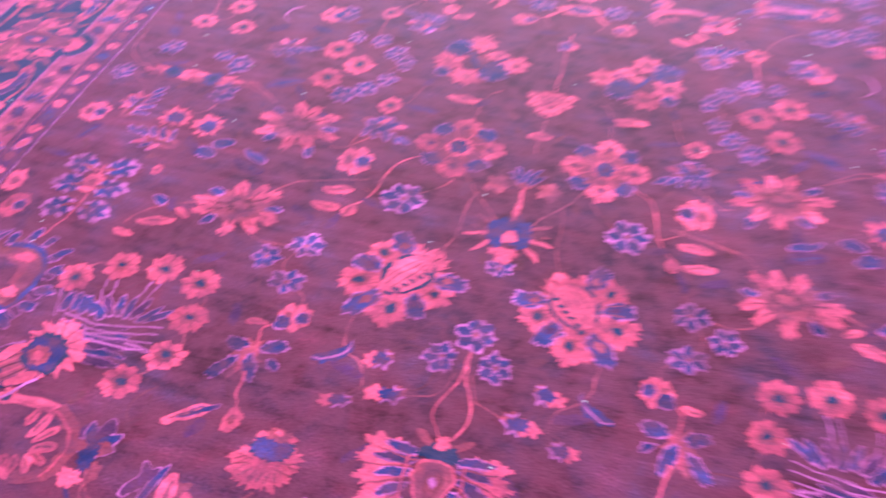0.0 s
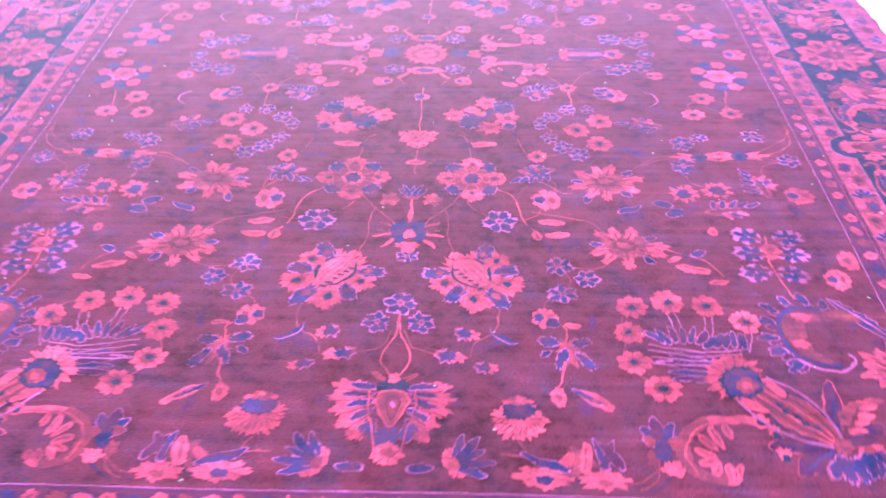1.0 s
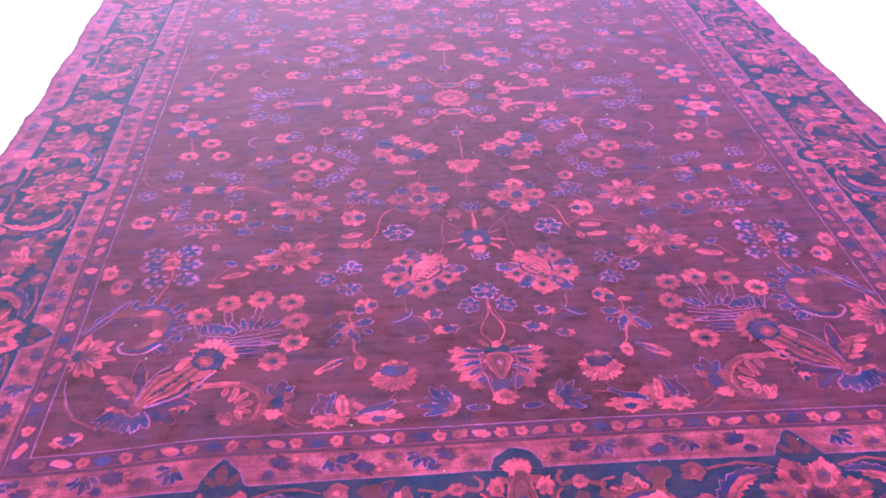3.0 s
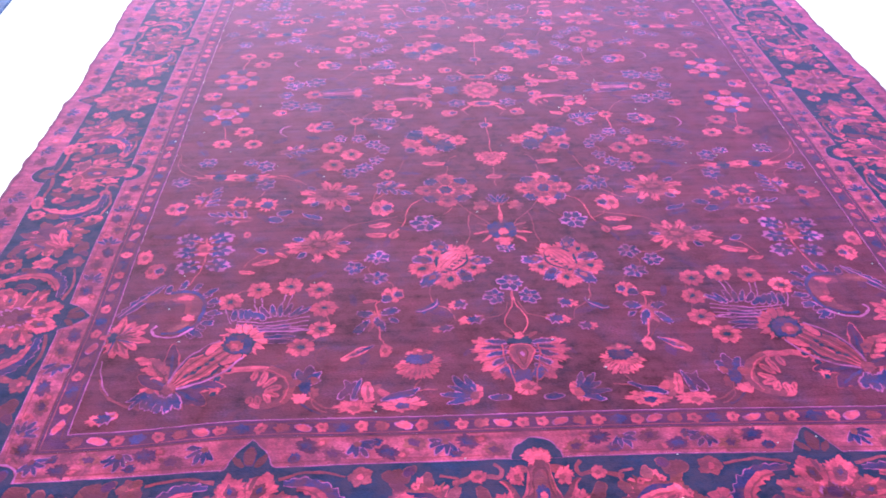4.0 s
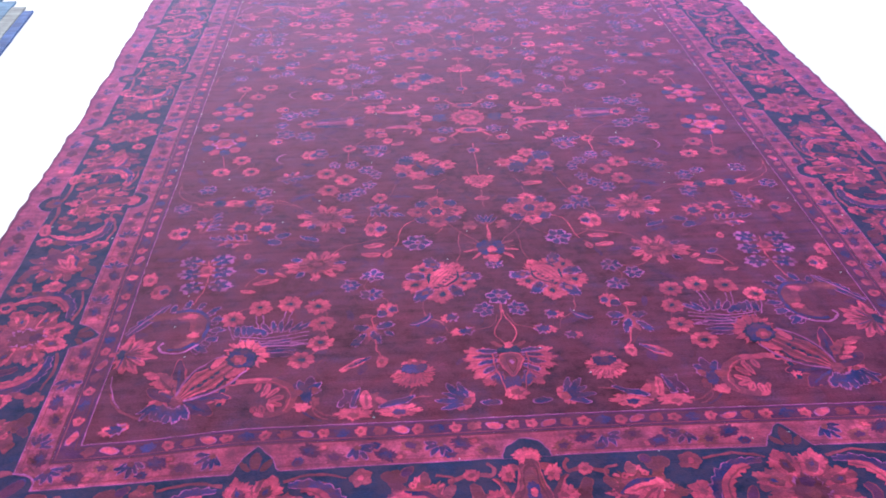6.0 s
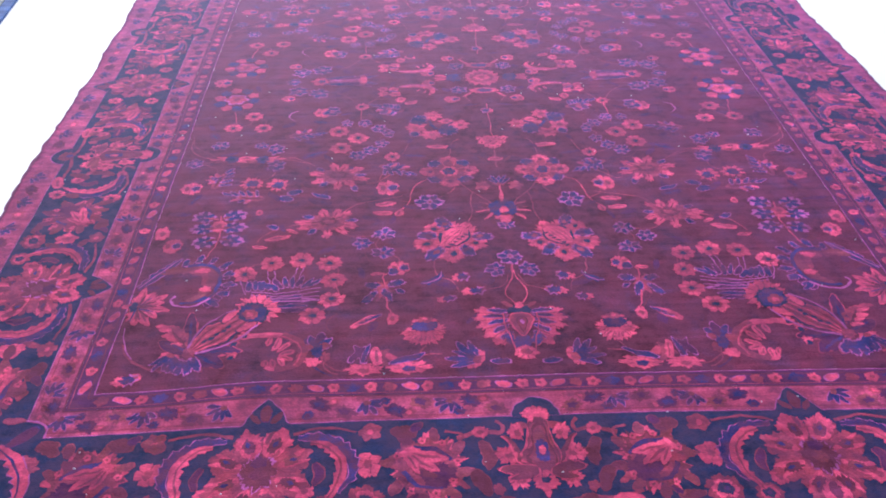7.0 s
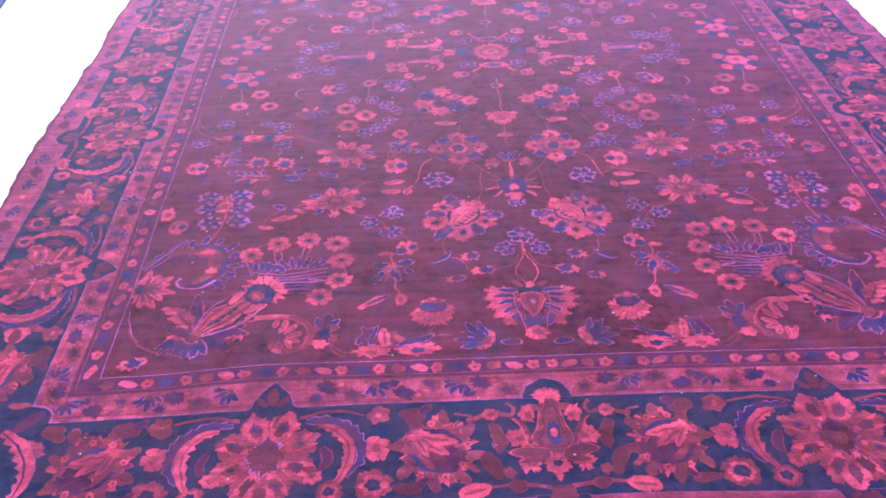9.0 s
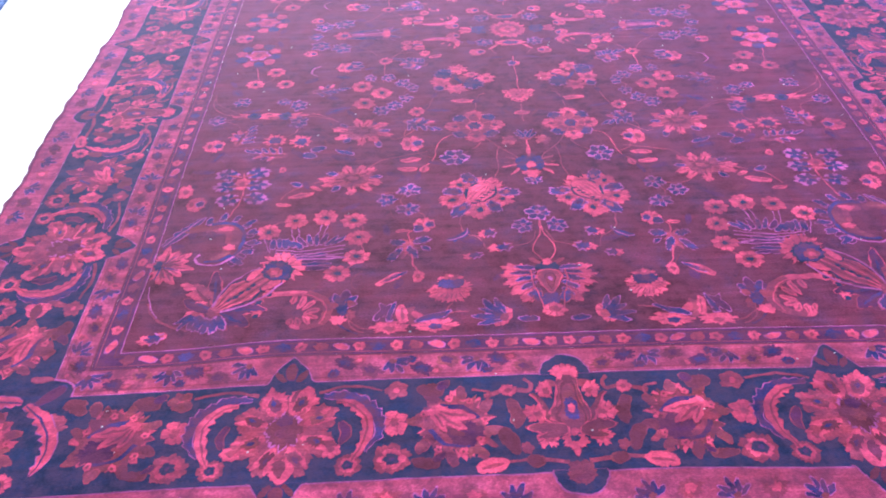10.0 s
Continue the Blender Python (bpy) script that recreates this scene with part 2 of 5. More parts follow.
# ---- the large rug: drawing motifs in the weave ----
class Weave:
    """Collects the patches of one motif in its own axes (y towards the top of the motif)."""

    def __init__(self, name, u, v, turn=0.0):
        self.name, self.u, self.v, self.turn, self.patches = name, u, v, radians(turn), []
        self.rng = random.Random(round(u * 7919) * 31 + round(v * 7919) + len(name))

    def put(self, x, y):
        c, s = math.cos(self.turn), math.sin(self.turn)
        return self.u + c * x - s * y, self.v + s * x + c * y

    def disc(self, x, y, rx, ry, colour, level, lobes=0, depth=0.0, phase=0.0, jag=0.07, turn=0.0, joined=False):
        n = max(20, lobes * 8)
        c, s = math.cos(radians(turn)), math.sin(radians(turn))
        pts = [self.put(x, y)]
        for i in range(n):
            a = 2 * math.pi * i / n
            r = 1.0
            if lobes:
                r -= depth * (1 - abs(math.cos(lobes * (a - radians(phase)) / 2)) ** 0.7)
            r *= 1 + 1.5 * jag * (self.rng.random() - 0.5) * 2
            px, py = rx * r * math.cos(a), ry * r * math.sin(a)
            pts.append(self.put(x + c * px - s * py, y + s * px + c * py))
        self.patches.append((pts, [(0, 1 + i, 1 + (i + 1) % n) for i in range(n)], colour, level, "spot", joined))
        if lobes >= 5 and colour == "pink" and min(rx, ry) > 0.022:
            for i in range(lobes):
                a = radians(phase) + 2 * math.pi * (i + 0.5) / lobes
                ends = []
                for f in (0.4, 0.68, 0.95 - depth):
                    px, py = rx * f * math.cos(a), ry * f * math.sin(a)
                    ends.append((x + c * px - s * py, y + s * px + c * py))
                self.ribbon(ends, 0.0011, 0.0016, "rose", level + 0.5, joined=True)
        return self

    def ribbon(self, line, w0, w1, colour, level, teeth=0, bite=0.6, belly=False, flip=1, jag=0.12, shape=None, joined=False):
        """A band along a smooth line; teeth: a saw edge on one side; belly: widest in the middle."""
        pts = [Vector(p) for p in line]
        fine = []
        k = max(5, math.ceil(teeth * 4 / max(1, len(pts) - 1)))
        for i in range(len(pts) - 1):
            p0, p1, p2, p3 = pts[max(0, i - 1)], pts[i], pts[i + 1], pts[min(len(pts) - 1, i + 2)]
            for j in range(k):
                f = j / k
                fine.append(0.5 * ((2 * p1) + (p2 - p0) * f + (2 * p0 - 5 * p1 + 4 * p2 - p3) * f * f + (3 * p1 - p0 - 3 * p2 + p3) * f ** 3))
        fine.append(pts[-1])
        n = len(fine)
        out = []
        for i, p in enumerate(fine):
            f = i / (n - 1)
            t = fine[min(n - 1, i + 1)] - fine[max(0, i - 1)]
            t = t.normalized() if t.length > 1e-9 else Vector((1, 0))
            side = Vector((-t.y, t.x)) * flip
            w = w0 + (w1 - w0) * f
            if belly:
                w = w1 + (w0 - w1) * 3.0 * (f + 0.05) ** 0.8 * max(0.0, 1 - f) ** 0.9
            if shape:
                w = w0 * shape(f)
            wl = w * (1 + jag * (self.rng.random() - 0.5) * 2)
            if teeth:
                wl *= 1 - bite * ((f * teeth) % 1.0)
            out += [self.put(*(p + side * wl)), self.put(*(p - side * w))]
        faces = [(2 * i, 2 * i + 1, 2 * i + 3, 2 * i + 2) for i in range(n - 1)]
        if flip < 0:
            faces = [f[::-1] for f in faces]
        self.patches.append((out, faces, colour, level, "petal", joined))
        return self

    def cell(self, x, y, turn, rx, ry, level, lobes=5, fill="indigo", rim="lilac", edge=0.0024):
        """A round blue cell inside a pale scalloped outline."""
        ph = self.rng.random() * 60
        self.disc(x, y, rx + edge, ry + edge, rim, level, lobes, 0.16, ph, 0.09, turn)
        self.disc(x, y, rx, ry, fill, level + 1, lobes, 0.2, ph, 0.13, turn, joined=True)
        return self

    def stroke(self, line, w, colour, level):
        """A thin drawn line."""
        return self.ribbon(line, w, w * 0.8, colour, level, jag=0.3, joined=True)

    def petal(self, x, y, turn, length, width, fill, level, rim="", core=""):
        """A pointed petal that starts at (x, y) and points along turn (degrees from the motif's x)."""
        d = Vector((math.cos(radians(turn)), math.sin(radians(turn))))
        if fill == "indigo":
            width *= 0.76
        a = Vector((x, y))
        bend = Vector((-d.y, d.x)) * width * 0.15 * (self.rng.random() - 0.5)
        line = [a, a + d * length * 0.35 + bend, a + d * length * 0.7 + bend * 2, a + d * length]
        if rim:
            self.ribbon(line, width / 2 + 0.0016, 0.0016, rim, level, belly=True, jag=0.16)
            line = [a + d * 0.004, line[1], line[2], a + d * (length - 0.003)]
            level += 1
        self.ribbon(line, width / 2, 0.001, fill, level, belly=True, jag=0.22, joined=bool(rim))
        if core:
            self.ribbon([a + d * length * 0.15, a + d * length * 0.5, a + d * length * 0.8], width * 0.12, 0.001, core, level + 1, belly=True, joined=True)
        return self

    def place(self, mirror="uv", label=""):
        """Knot the motif into the rug, with its mirror images across u and v."""
        sides = [(su, sv) for su in ((1, -1) if "u" in mirror else (1,)) for sv in ((1, -1) if "v" in mirror else (1,))]
        for su, sv in sides:
            Weave.count += 1
            nudge = (Weave.count % 40) * 0.0000015
            flip = su * sv < 0
            apart = len(self.patches) > (5 if sv > 0 else 9)
            pieces, held = [], 0
            for pts, tris, colour, level, part_name, joined in self.patches:
                if not pieces or (apart and (not joined or (held == 2 and sv > 0))):
                    pieces.append((part_name, [], []))
                    held = 0
                held += 1
                _, verts, faces = pieces[-1]
                k = len(verts)
                verts += [laid(su * u, sv * v, STEP * (level + 1) + nudge) for u, v in pts]
                for f in tris:
                    f = tuple(k + i for i in f)
                    faces.append((f[::-1] if flip else f, colour))
            whole = mesh_object(self.name, pieces[0][1], pieces[0][2], WOOL, rug, label)
            for part_name, verts, faces in pieces[1:]:
                mesh_object(part_name, verts, faces, WOOL, whole)


Weave.count = 0


def daisy(u, v, w, h, mirror="uv", petals=8, name="daisy_motif"):
    d = Weave(name, u, v)
    d.disc(0, 0, w / 2, h / 2, "pink", 1, petals, 0.22, d.rng.random() * 40)
    d.disc(0, 0, w * 0.24, h * 0.24, "rose", 2, 6, 0.2)
    d.disc(0, 0, w * 0.12, h * 0.12, "navy", 3, jag=0.2)
    d.place(mirror)


def bluet(u, v, w, h, mirror="uv"):
    d = Weave("blue_blossom_motif", u, v)
    n = 5 if w < 0.05 else 6
    ph = d.rng.random() * 60
    d.disc(0, 0, w * 0.50, h * 0.50, "lilac", 1, n, 0.26, ph, 0.1)
    for i in range(n):
        a = radians(ph + 360 * i / n)
        d.disc(0.29 * w * math.cos(a), 0.29 * h * math.sin(a), w * 0.185, h * 0.128, "indigo", 2, 4, 0.15, jag=0.15, turn=math.degrees(a), joined=True)
    d.disc(0, 0, w * 0.07, h * 0.07, "rose", 3, joined=True)
    d.place(mirror)


def eyeflower(u, v, w, h, mirror="uv"):
    """A blue heart with pink flecks and a drawn pale edge on one side."""
    d = Weave("eyed_blossom_motif", u, v)
    d.disc(w * 0.2, -h * 0.05, w * 0.34, h * 0.38, "pink", 1, 6, 0.34, d.rng.random() * 60, 0.12)
    d.disc(-w * 0.30, h * 0.24, w * 0.22, h * 0.22, "rose", 1, 5, 0.35, jag=0.12)
    d.disc(-w * 0.08, 0, w * 0.33, h * 0.34, "indigo", 2, 7, 0.3, jag=0.14)
    d.stroke([(-w * 0.50, h * 0.05), (-w * 0.34, -h * 0.12), (-w * 0.30, -h * 0.40), (-w * 0.14, -h * 0.24), (0, -h * 0.46)], 0.0022, "lilac", 4)
    d.stroke([(-w * 0.42, h * 0.32), (-w * 0.20, h * 0.30), (-w * 0.12, h * 0.48)], 0.0020, "lilac", 4)
    d.place(mirror)


def star_eye(u, v, w, h, mirror="uv"):
    """A dark blue eye ringed by short pink spikes."""
    d = Weave("spiked_blossom_motif", u, v)
    d.disc(0, 0, w * 0.52, h * 0.48, "pink", 1, 9, 0.42, d.rng.random() * 60, 0.16)
    d.disc(0, -h * 0.04, w * 0.30, h * 0.28, "indigo", 2, 6, 0.2, jag=0.14, joined=True)
    d.place(mirror)


def posy(u, v, w, h, mirror="uv"):
    d = Weave("posy_motif", u, v)
    for i in range(10):
        a = radians(36 * i + 9)
        d.disc(0.38 * w * math.cos(a), 0.38 * h * math.sin(a), w * 0.13, h * 0.115, "indigo" if i % 2 else "pink", 1 + i % 2, 5, 0.2)
    d.disc(0, 0, w * 0.27, h * 0.22, "lilac", 3, 6, 0.25)
    d.disc(0, 0, w * 0.22, h * 0.18, "pink", 4, 6, 0.25)
    d.disc(0, 0, w * 0.08, h * 0.07, "rose", 5)
    d.place(mirror)


def rosette(u, v, w, h, mirror="uv"):
    d = Weave("rosette_motif", u, v)
    for i in range(8):
        a = radians(45 * i)
        c, n = math.cos(a), math.sin(a)
        if i % 2:
            d.cell(0.375 * w * c, 0.375 * h * n, 45 * i, w * 0.115, h * 0.12, 1)
        else:
            d.disc(0.375 * w * c, 0.375 * h * n, w * 0.165, h * 0.165, "pink", 2, 7, 0.18, 0, 0.1, 45 * i)
            d.disc(0.35 * w * c, 0.35 * h * n, w * 0.075, h * 0.060, "rose", 4, 5, 0.2, turn=45 * i)
            d.disc(0.35 * w * c, 0.35 * h * n, w * 0.038, h * 0.034, "haze", 5, 4, 0.2, joined=True)
    d.disc(0, 0, w * 0.30, h * 0.30, "rose", 3, 8, 0.12, 22, 0.1)
    for i in range(8):
        a = radians(45 * i + 22.5)
        d.stroke([(0.13 * w * math.cos(a), 0.13 * h * math.sin(a)), (0.32 * w * math.cos(a), 0.32 * h * math.sin(a))], 0.0016, "pink", 5)
    d.disc(0, 0, w * 0.165, h * 0.165, "pink", 5, 8, 0.2)
    d.disc(0, 0, w * 0.125, h * 0.125, "indigo", 6, 6, 0.2, joined=True)
    d.disc(0, 0, w * 0.04, h * 0.04, "haze", 7, joined=True)
    d.place(mirror)


def lotus(u, v, w, h, mirror="uv"):
    """A loose many-petalled flower with a faded heart and blue flecks between ragged pink tips."""
    d = Weave("lotus_motif", u, v)
    d.disc(0, 0, w * 0.36, h * 0.34, "rose", 1, 9, 0.16, d.rng.random() * 40, jag=0.1)
    for i in range(11):
        a = 360 * i / 11 + 14 * d.rng.random()
        c, n = math.cos(radians(a)), math.sin(radians(a))
        far = 0.35 + 0.05 * d.rng.random()
        if i % 4 == 1:
            d.cell(far * w * c, far * h * n, a, w * 0.085, h * 0.055, 3, 4)
        else:
            d.disc(far * w * c, far * h * n, w * 0.135, h * 0.095, "pink", 2 + i % 2, 5, 0.3, a, 0.14, a)
            d.stroke([(0.17 * w * c, 0.17 * h * n), (0.36 * w * c, 0.36 * h * n)], 0.0018, "maroon", 5)
    d.disc(0, h * 0.02, w * 0.17, h * 0.14, "maroon", 4, 7, 0.25, jag=0.12)
    d.disc(0, h * 0.03, w * 0.10, h * 0.08, "rose", 5, 5, 0.3, joined=True)
    d.place(mirror)


def twin_palmette(u, v, w, h):
    """Four pink tufts and two fringed blue flowers round a slanting dark stroke."""
    d = Weave("tufted_palmette_motif", u, v)
    for x, y, rx, ry in ((-0.10, 0.37, 0.14, 0.15), (-0.37, -0.10, 0.13, 0.20), (-0.13, -0.38, 0.14, 0.15), (0.34, -0.02, 0.14, 0.16), (0.12, 0.14, 0.10, 0.09)):
        d.disc(-x * w, y * h, rx * w * 1.25, ry * h * 1.2, "pink", 1, 7, 0.28, jag=0.14)
        d.disc(-x * w * 1.05, y * h, rx * w * 0.45, ry * h * 0.4, "rose", 2, 5, 0.3, joined=True)
    for x, y, rx, ry in ((-0.33, 0.18, 0.13, 0.13), (0.14, -0.22, 0.14, 0.17), (-0.40, -0.34, 0.07, 0.09)):
        d.cell(-x * w, y * h, 0, rx * w * 1.15, ry * h * 1.1, 3, 7)
    d.ribbon([(0.04 * w, -0.16 * h), (0.11 * w, 0.0), (0.16 * w, 0.16 * h)], 0.007, 0.004, "indigo", 4)
    d.ribbon([(-0.02 * w, -0.10 * h), (-0.12 * w, 0.0), (-0.24 * w, 0.10 * h)], 0.004, 0.003, "indigo", 4)
    d.disc(0.02 * w, 0.02 * h, 0.09 * w, 0.09 * h, "rose", 2, 6, 0.3)
    d.place()


def bud(u, v, w, h, mirror="uv", eye=True):
    d = Weave("bud_motif", u, v)
    d.disc(0, 0, w / 2, h / 2, "pink", 1, 7, 0.16)
    if eye and w > 0.045:
        d.disc(-w * 0.20, 0, w * 0.23, h * 0.23, "lilac", 2, 5, 0.2)
        d.disc(-w * 0.22, 0, w * 0.19, h * 0.19, "indigo", 3, 5, 0.2)
        d.disc(w * 0.20, 0, w * 0.12, h * 0.18, "rose", 2)
    else:
        d.disc(0, 0, w * 0.22, h * 0.2, "rose", 2, 4, 0.2)
    d.place(mirror)


def leaf(u, v, w, h, turn=15.0, mirror="uv", fill="pink", rim="", core="rose", name="leaf_motif"):
    d = Weave(name, u, v, turn)
    d.petal(-w / 2, 0, 0, w, h, fill, 1, rim, core)
    d.place(mirror)


def vine(line, w=0.0035, colour="rose", mirror="uv"):
    d = Weave("vine_motif", 0, 0)
    d.rng = random.Random(len(line) * 101 + round(line[0][0] * 5000) + round(line[0][1] * 3000))
    d.ribbon(line, w, w * 0.7, colour, 0)
    d.place(mirror)


# ---- the large rug: field motifs, a quarter at a time ----
# (u, v, width, height) of each kind
DAISIES = [
    (0.499, -0.426, 0.073, 0.080), (0.433, -0.477, 0.071, 0.078), (0.487, -0.545, 0.071, 0.076), (0.706, -1.236, 0.061, 0.068),
    (0.639, -1.190, 0.063, 0.070), (0.561, -1.179, 0.067, 0.070), (0.487, -1.197, 0.068, 0.068), (0.471, -1.273, 0.067, 0.063),
    (0.472, -1.354, 0.067, 0.062), (0.516, -1.418, 0.071, 0.065), (0.427, -0.233, 0.050, 0.055), (0.791, -0.292, 0.064, 0.066),
    (0.852, -0.379, 0.059, 0.064), (0.751, -0.386, 0.062, 0.062), (0.321, -0.613, 0.050, 0.062),
]
BLUETS = [
    (0.213, -0.899, 0.066, 0.071), (0.319, -0.683, 0.047, 0.052), (0.471, -0.363, 0.036, 0.042), (0.413, -0.366, 0.038, 0.046),
    (0.365, -0.410, 0.044, 0.046), (0.333, -0.448, 0.035, 0.050), (0.355, -0.519, 0.039, 0.044), (0.390, -0.566, 0.044, 0.050),
    (0.432, -0.599, 0.047, 0.050), (0.525, -0.266, 0.045, 0.065), (0.332, -0.262, 0.066, 0.080), (0.653, -0.085, 0.060, 0.066),
    (0.580, -0.108, 0.060, 0.070), (0.694, -0.544, 0.046, 0.060), (0.682, -0.655, 0.048, 0.060), (0.743, -0.515, 0.040, 0.037),
    (0.875, -0.510, 0.050, 0.050), (0.938, -0.629, 0.044, 0.049), (0.400, -1.107, 0.054, 0.058), (0.341, -1.064, 0.067, 0.060),
    (0.344, -1.156, 0.067, 0.057), (0.045, -1.248, 0.060, 0.065),
]
EYED = [
    (0.741, -0.764, 0.070, 0.074), (0.663, -0.779, 0.065, 0.074), (0.139, -1.278, 0.050, 0.045), (0.108, -1.341, 0.064, 0.045),
    (0.178, -1.370, 0.048, 0.034), (0.853, -0.735, 0.058, 0.070),
]
BUDS = [
    (0.332, -0.810, 0.070, 0.085), (0.922, -0.786, 0.068, 0.072), (0.558, -0.277, 0.063, 0.075), (0.118, -0.191, 0.054, 0.055),
    (0.961, -1.031, 0.044, 0.068), (0.921, -1.096, 0.054, 0.070), (0.302, -1.230, 0.060, 0.062), (0.317, -1.442, 0.032, 0.047),
    (0.293, -0.184, 0.036, 0.050), (0.700, -0.934, 0.024, 0.034), (0.685, -0.150, 0.048, 0.050),
    (0.195, -0.045, 0.050, 0.055),
]
# (u, v, width, height, turn)
LEAVES = [
    (0.336, -0.901, 0.062, 0.026, 172), (0.347, -0.950, 0.058, 0.024, 8), (0.299, -0.953, 0.034, 0.026, 100), (0.257, -0.209, 0.048, 0.026, 150),
    (0.175, -0.556, 0.077, 0.030, 5), (0.635, -1.069, 0.072, 0.024, 165), (0.682, -1.111, 0.042, 0.016, 15), (0.359, -1.255, 0.035, 0.014, 170),
    (0.386, -1.446, 0.082, 0.026, 145), (0.741, -0.827, 0.054, 0.026, 5), (0.600, -1.040, 0.036, 0.016, 30),
]
BLUE_LEAVES = [
    (0.630, -0.860, 0.050, 0.040, 200), (0.606, -0.828, 0.050, 0.036, 160),
    (0.530, -0.848, 0.065, 0.024, 30), (0.435, -0.801, 0.050, 0.024, 80), (0.061, -1.606, 0.050, 0.022, 8), (0.656, -1.015, 0.040, 0.024, 30),
    (0.322, -1.246, 0.031, 0.034, 60), (0.372, -1.440, 0.070, 0.014, 145), (0.228, -0.332, 0.047, 0.034, 0),
]
for spot in DAISIES:
    daisy(*spot)
for u, v, w, h in BLUETS:
    big = 1.25 if v > -0.9 else 1.0
    bluet(u, v, w * big, h * big)
for spot in EYED:
    (star_eye if spot[1] > -1.0 else eyeflower)(*spot)
bud(0.808, -1.000, 0.044, 0.060)
for spot in BUDS:
    bud(*spot)
for u, v, w, h, turn in LEAVES:
    leaf(u, v, w, h, turn)
for u, v, w, h, turn in BLUE_LEAVES:
    leaf(u, v, w, h, turn, fill="indigo", rim="lilac", core="", name="blue_leaf_motif")
for u, v, w, h, turn in ((0.566, -0.585, 0.085, 0.036, 150), (0.532, -0.880, 0.075, 0.034, 20), (0.690, -0.680, 0.060, 0.026, 200), (0.905, -0.440, 0.060, 0.034, 60), (0.245, -0.330, 0.070, 0.030, 160),
                         (0.430, -0.690, 0.060, 0.024, 30), (0.620, -0.450, 0.070, 0.026, 170), (0.900, -0.850, 0.060, 0.026, 120), (0.560, -0.350, 0.060, 0.030, 20), (0.255, -0.610, 0.080, 0.022, 10)):
    leaf(u, v, w, h, turn, fill="haze", core="indigo", name="faded_leaf_motif")


def fringed_leaf(u, v, turn):
    """A brown-pink leaf with pale blue fronds along one side."""
    d = Weave("fringed_leaf_motif", u, v, turn)
    d.petal(-0.050, 0, 0, 0.085, 0.034, "rose", 1, "", "maroon")
    for i in range(5):
        d.petal(-0.025 + 0.018 * i, 0.008, 75 - 14 * i, 0.040, 0.015, "indigo", 2, "lilac")
    for i in range(3):
        d.petal(-0.010 + 0.016 * i, -0.006, -70 + 14 * i, 0.030, 0.012, "indigo" if i % 2 else "pink", 2, "lilac")
    d.place()


fringed_leaf(0.622, -0.443, 160)
fringed_leaf(0.330, -0.262, 20)
fringed_leaf(0.845, -0.745, 100)
fringed_leaf(0.745, -0.850, 10)
fringed_leaf(0.315, -0.690, 200)
bluet(0.678, 0.0, 0.050, 0.066, "u")
bud(0.932, 0.0, 0.064, 0.080, "u")
bluet(0.091, -0.112, 0.062, 0.068)


def lobed_leaf(u, v, w, h, turn):
    """A scalloped blue leaf with a pale edge, on a rose stalk."""
    d = Weave("scalloped_leaf_motif", u, v, turn)
    d.disc(0.06 * w, 0, w * 0.50, h * 0.52, "lilac", 1, 7, 0.24, 0, 0.1)
    for x, y, a in ((0.24, 0.0, 0), (0.10, 0.26, 55), (0.10, -0.26, -55), (-0.14, 0.18, 110), (-0.14, -0.18, -110)):
        d.disc(x * w, y * h, w * 0.205, h * 0.150, "indigo", 2, 4, 0.16, 0, 0.14, a, joined=True)
    d.disc(-0.30 * w, 0, w * 0.13, h * 0.13, "maroon", 3, 4, 0.2, joined=True)
    d.stroke([(-0.60 * w, 0), (-0.3 * w, 0.02 * h), (-0.05 * w, 0)], 0.0022, "rose", 4)
    d.place()


for u, v, turn in ((0.852, -0.952, 20), (0.848, -1.012, 0), (0.834, -1.078, -20), (0.772, -0.948, 160), (0.766, -1.010, 180), (0.764, -1.074, 200)):
    lobed_leaf(u, v, 0.068, 0.056, turn)
posy(0.865, -0.150, 0.160, 0.200)
rosette(0.146, -0.720, 0.166, 0.186)
for spot in ((0.484, -0.730, 0.186, 0.160), (0.500, -0.996, 0.182, 0.150)):
    lotus(*spot)
twin_palmette(0.168, -0.395, 0.200, 0.190)


def wing_palmette(u, v, w, h):
    """The bell beside the middle: striped flanks that flare into pink and blue points, with a flower at its root."""
    d = Weave("bell_motif", u, v)
    tube = [(-0.056, 0), (-0.02, 0.0), (0.02, 0), (0.056, 0)]
    d.ribbon(tube, 0.050, 0.018, "lilac", 1, jag=0.2)
    d.ribbon(tube, 0.046, 0.015, "haze", 2, jag=0.2)
    d.ribbon(tube, 0.015, 0.009, "rose", 3, jag=0.3)
    for k in (1, -1, 0.35, -0.35):
        d.stroke([(-0.06, k * 0.016), (0.0, k * 0.012), (0.06, k * 0.008)], 0.0016, "lilac", 4)
    for k in (1, -1):
        d.petal(0.080, k * 0.022, 180 - k * 10, 0.115, 0.024, "indigo", 4, "lilac")
        d.petal(-0.050, k * 0.015, 180 - k * 62, 0.036, 0.013, "rose", 5)
        d.petal(-0.055, k * 0.012, 180 - k * 25, 0.066, 0.018, "indigo", 4, "lilac")
        d.petal(-0.050, k * 0.030, 180 - k * 38, 0.050, 0.014, "haze", 3, "lilac")
    d.disc(-0.062, 0, 0.016, 0.034, "pink", 6, 6, 0.25, jag=0.12)
    d.disc(0.092, 0, 0.032, 0.036, "pink", 3, 7, 0.25, jag=0.12)
    d.disc(0.088, 0, 0.016, 0.018, "indigo", 4, 5, 0.3, joined=True)
    d.place("u")


wing_palmette(0.49, 0.0, 0.18, 0.11)


